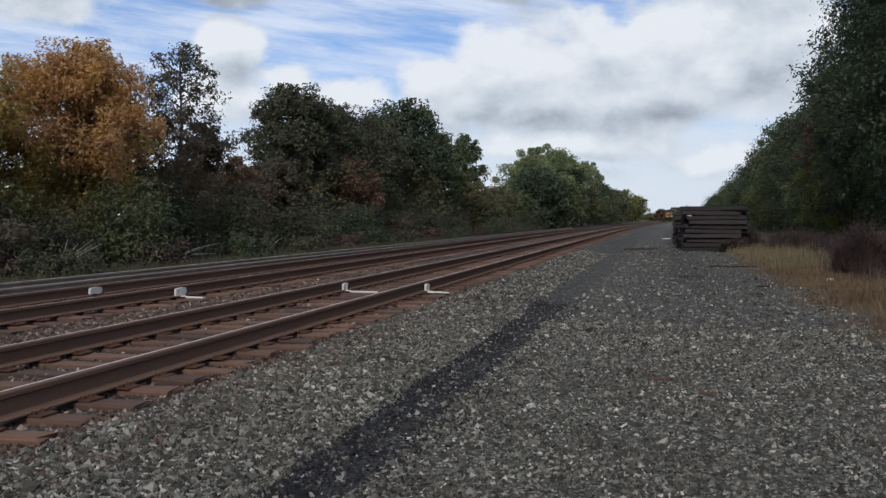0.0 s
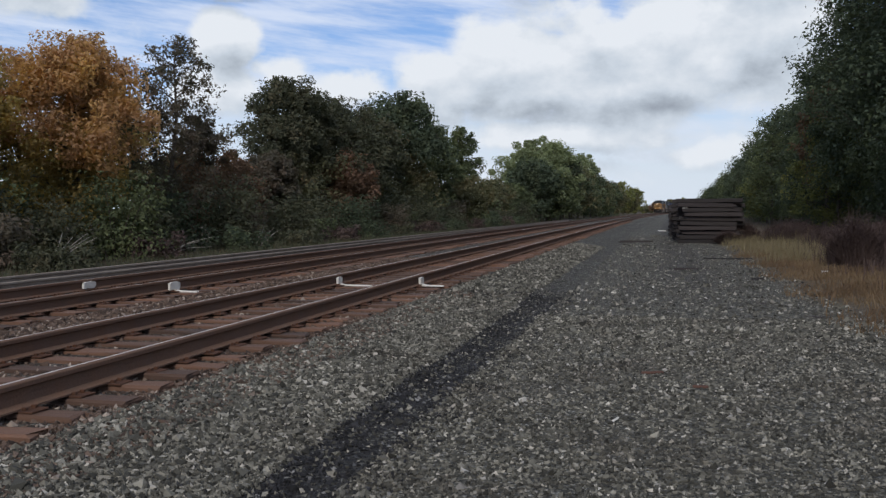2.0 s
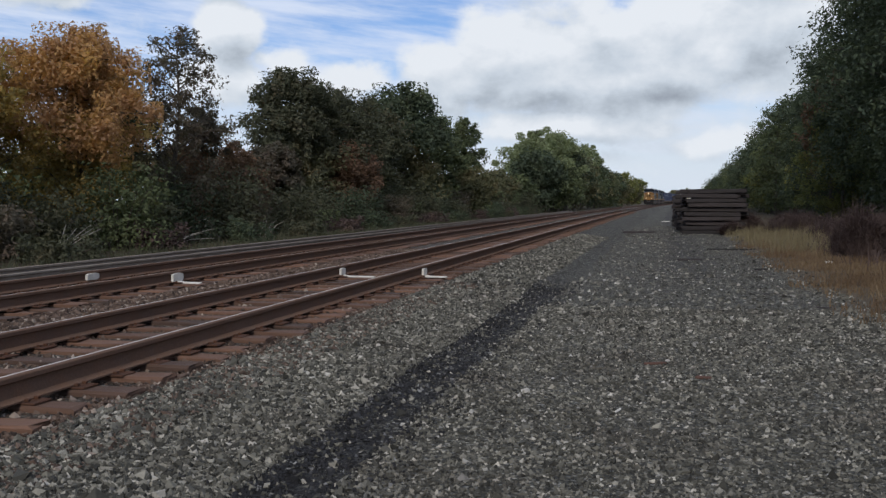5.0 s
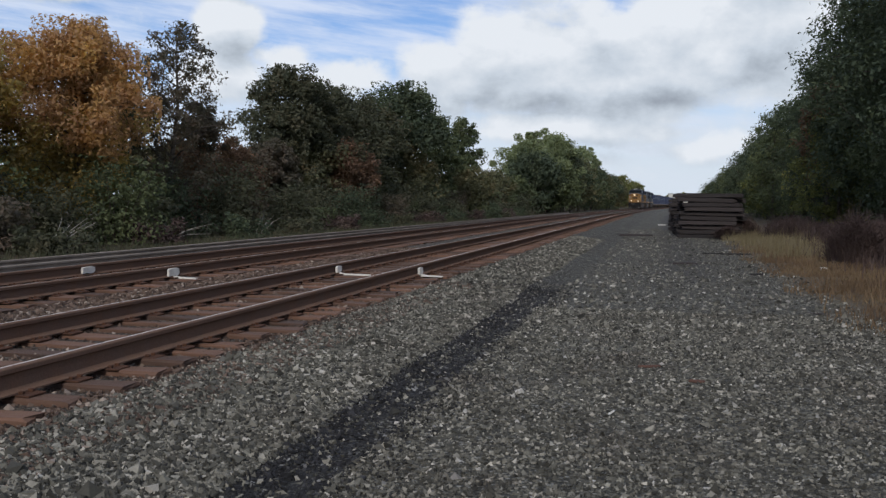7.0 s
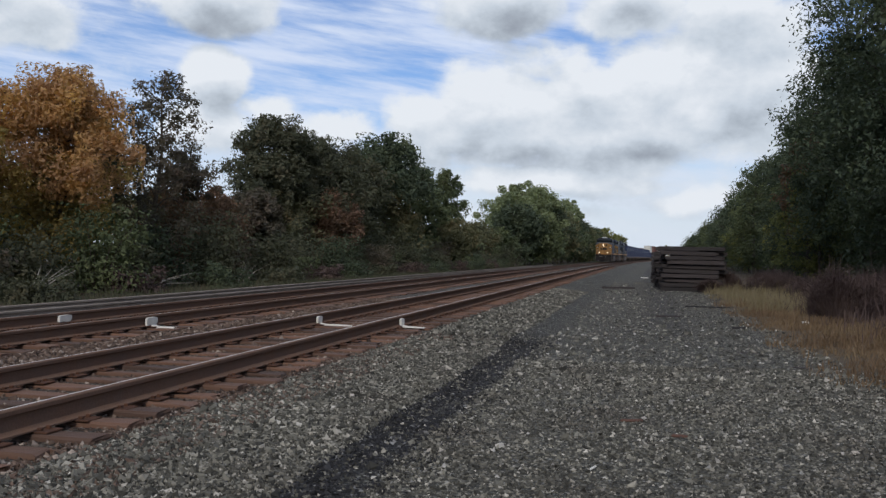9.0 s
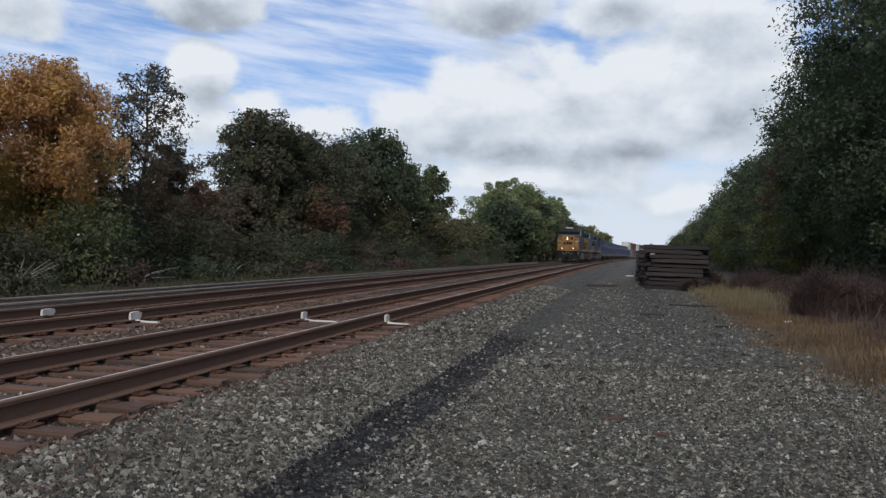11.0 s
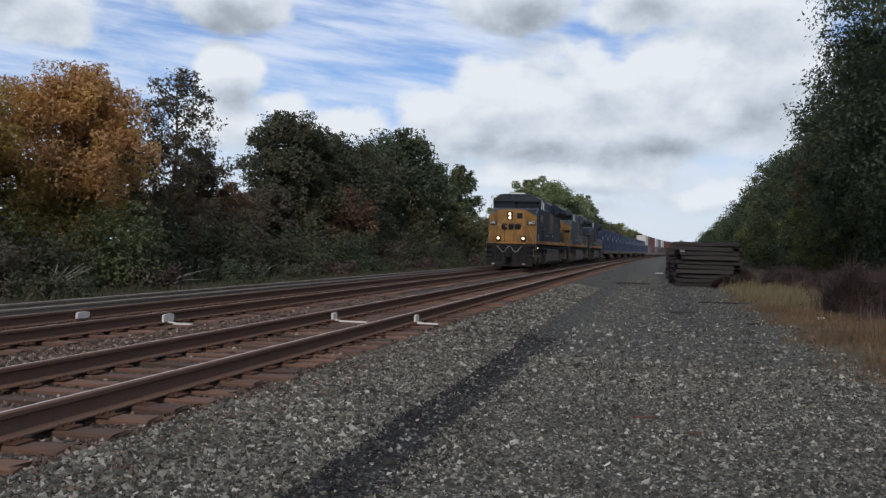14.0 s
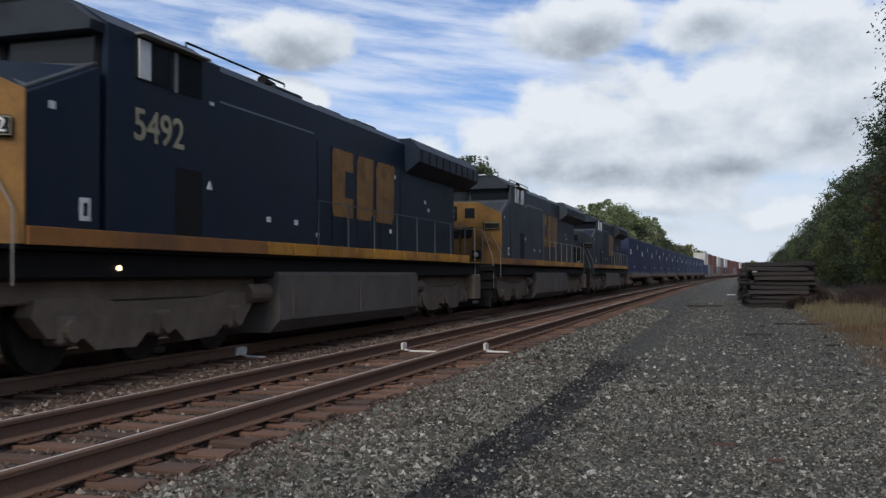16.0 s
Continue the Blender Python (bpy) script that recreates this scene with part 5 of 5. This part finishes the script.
TRAIN += [(lead, 0.0), (second, 22.6), (third, 45.1)]

BLUE_BOX = worn("dusty_blue_container_paint", (0.022, 0.032, 0.085), (0.042, 0.045, 0.072), 0.6, 0.0, 0.8, 0.6, 0.002)
WHITE_BOX = worn("off_white_container_paint", (0.58, 0.57, 0.52), (0.36, 0.33, 0.28), 0.6, 0.0, 0.8, 0.5, 0.002)
BROWN_BOX = worn("red_brown_container_paint", (0.14, 0.045, 0.030), (0.085, 0.045, 0.035), 0.65, 0.0, 0.8, 0.6, 0.002)
GREY_BOX = worn("grey_container_paint", (0.16, 0.16, 0.17), (0.09, 0.085, 0.08), 0.65, 0.0, 0.8, 0.6, 0.002)


def container(length, height, mat, marks, label):
    """A corrugated freight container: base at z 0, front end at y 0."""
    ob = thing("freight_container", pose(0, 0, 0), label, "container", "freight containers on the train")
    ribs = int(length / 0.55)
    for sx in (-1, 1):
        bm = bmesh.new()
        rings = []
        for k in range(ribs * 4 + 1):
            y = 0.12 + (length - 0.24) * k / (ribs * 4)
            x = sx * (1.20 + (0.035 if k % 4 in (0, 1) else 0.0))
            rings.append((bm.verts.new((x, y, 0.16)), bm.verts.new((x, y, height - 0.14))))
        for (a, b), (c, d) in zip(rings, rings[1:]):
            bm.faces.new((a, c, d, b) if sx > 0 else (a, b, d, c))
        part("side_wall", bm, mat, ob)
        part("bottom_rail", boxed(sx * 1.15, sx * 1.25, 0, length, 0, 0.17, 0.01), mat, ob)
        part("top_rail", boxed(sx * 1.15, sx * 1.25, 0, length, height - 0.15, height, 0.01), mat, ob)
        for y in (0.0, length - 0.14):
            part("corner_post", boxed(sx * 1.10, sx * 1.255, y, y + 0.14, 0.0, height, 0.01), mat, ob)
    part("roof_panel", boxed(-1.16, 1.16, 0.05, length - 0.05, height - 0.06, height - 0.02), mat, ob)
    part("front_wall", boxed(-1.12, 1.12, 0.04, 0.10, 0.1, height - 0.1), mat, ob)
    part("end_door", boxed(-1.12, 1.12, length - 0.1, length - 0.04, 0.1, height - 0.1), mat, ob)
    part("floor_panel", boxed(-1.16, 1.16, 0.05, length - 0.05, 0.04, 0.12), mat, ob)
    for y, z, w, h in marks:
        part("pale_mark", boxed(1.238, 1.246, y, y + w, z, z + h, 0.002), DECAL_WHITE, ob)
    return ob


def rail_car(length, well):
    """A low intermodal car: side sills, end platforms and two trucks."""
    ob = thing("intermodal_car", pose(0, 0, 0), "low grimy intermodal rail car carrying containers", "rail car", "intermodal cars of the train")
    z0, z1 = (0.32, 1.05) if well else (0.85, 1.22)
    part("centre_deck", boxed(-1.15, 1.15, 2.2, length - 2.2, z0 - 0.06, z0 + 0.10, 0.01), GRIME, ob)
    for sx in (-1, 1):
        part("side_sill", boxed(sx * 1.30, sx * 1.42, 2.0, length - 2.0, z0 + 0.05, z1, 0.02), GRIME, ob)
    for y0, y1 in ((0.2, 2.3), (length - 2.3, length - 0.2)):
        part("end_platform", boxed(-1.35, 1.35, y0, y1, 0.92, 1.12, 0.03), GRIME, ob)
    truck(ob, 1.25, 2, 1.75)
    truck(ob, length - 1.25, 2, 1.75)
    return ob


CAR = 20.4
first_car = 67.2
flat = rail_car(CAR - 0.4, False)
blue = container(9.7, 2.95, BLUE_BOX, [(1.3, 1.55, 0.9, 0.42), (7.2, 2.0, 0.35, 0.5), (4.2, 0.5, 0.5, 0.14)], "dusty blue corrugated freight container with pale markings")
blue.matrix_basis = pose(0, 0, 1.22)
well_car = rail_car(CAR - 0.4, True)
TRAIN_BOXES = []
for k in range(7):
    at = first_car + k * CAR
    TRAIN.append((flat if k == 0 else copy_thing(flat, pose(0, 0, 0)), at))
    for j in range(2):
        TRAIN_BOXES.append((blue if k + j == 0 else copy_thing(blue, pose(0, 0, 0)), at + 0.2 + j * 9.85, 1.22))
paints = {"white": (WHITE_BOX, "off-white corrugated freight container"), "brown": (BROWN_BOX, "red-brown corrugated freight container"), "grey": (GREY_BOX, "grey corrugated freight container"), "navy": (BLUE_BOX, "dusty blue corrugated freight container, stacked")}
master = {}
order = [("navy", "white"), ("grey", "brown"), ("brown", "brown"), ("grey", "white"), ("brown", "grey"), ("navy", "white"), ("brown", "brown"), ("brown", "brown"), ("grey", "brown"), ("brown", "brown"), ("brown", "white"), ("brown", "brown")]
for k, pair in enumerate(order):
    at = first_car + (7 + k) * CAR
    TRAIN.append((well_car if k == 0 else copy_thing(well_car, pose(0, 0, 0)), at))
    for level, tone in enumerate(pair):
        if tone not in master:
            master[tone] = container(14.2, 2.75, *paints[tone][:1], [], paints[tone][1])
            box_ob = master[tone]
        else:
            box_ob = copy_thing(master[tone], pose(0, 0, 0))
        TRAIN_BOXES.append((box_ob, at + 2.9, 0.43 + level * 2.77))


# ---- movement ----
SPEED, NOSE_AT_END, ROLLING_RADIUS = 24.8, 8.05, 0.56


def run(vehicle, behind, lift):
    rows = []
    for step in range(33):
        t = step * 0.5
        y = NOSE_AT_END + SPEED * (16.0 - t) + behind
        rows.append((t, pose(FAR_TRACK + bend(y), y, FAR_RAIL + lift, 0, 0, -bend_turn(y))))
    walk(vehicle, rows)


def spin(wheels):
    """The leading locomotive's wheels roll with its speed."""
    for w in wheels:
        home = w.matrix_basis.translation.copy()
        rows = []
        for step in range(481):
            t = step / FPS
            turn = math.degrees(SPEED * t / ROLLING_RADIUS) % 360
            rows.append((t, pose(*home, turn, 0, 0)))
        walk(w, rows)


def motions():
    spin(LEAD_WHEELS)
    for vehicle, behind in TRAIN:
        run(vehicle, behind, 0.0)
    for load, behind, lift in TRAIN_BOXES:
        run(load, behind, lift)


motions()
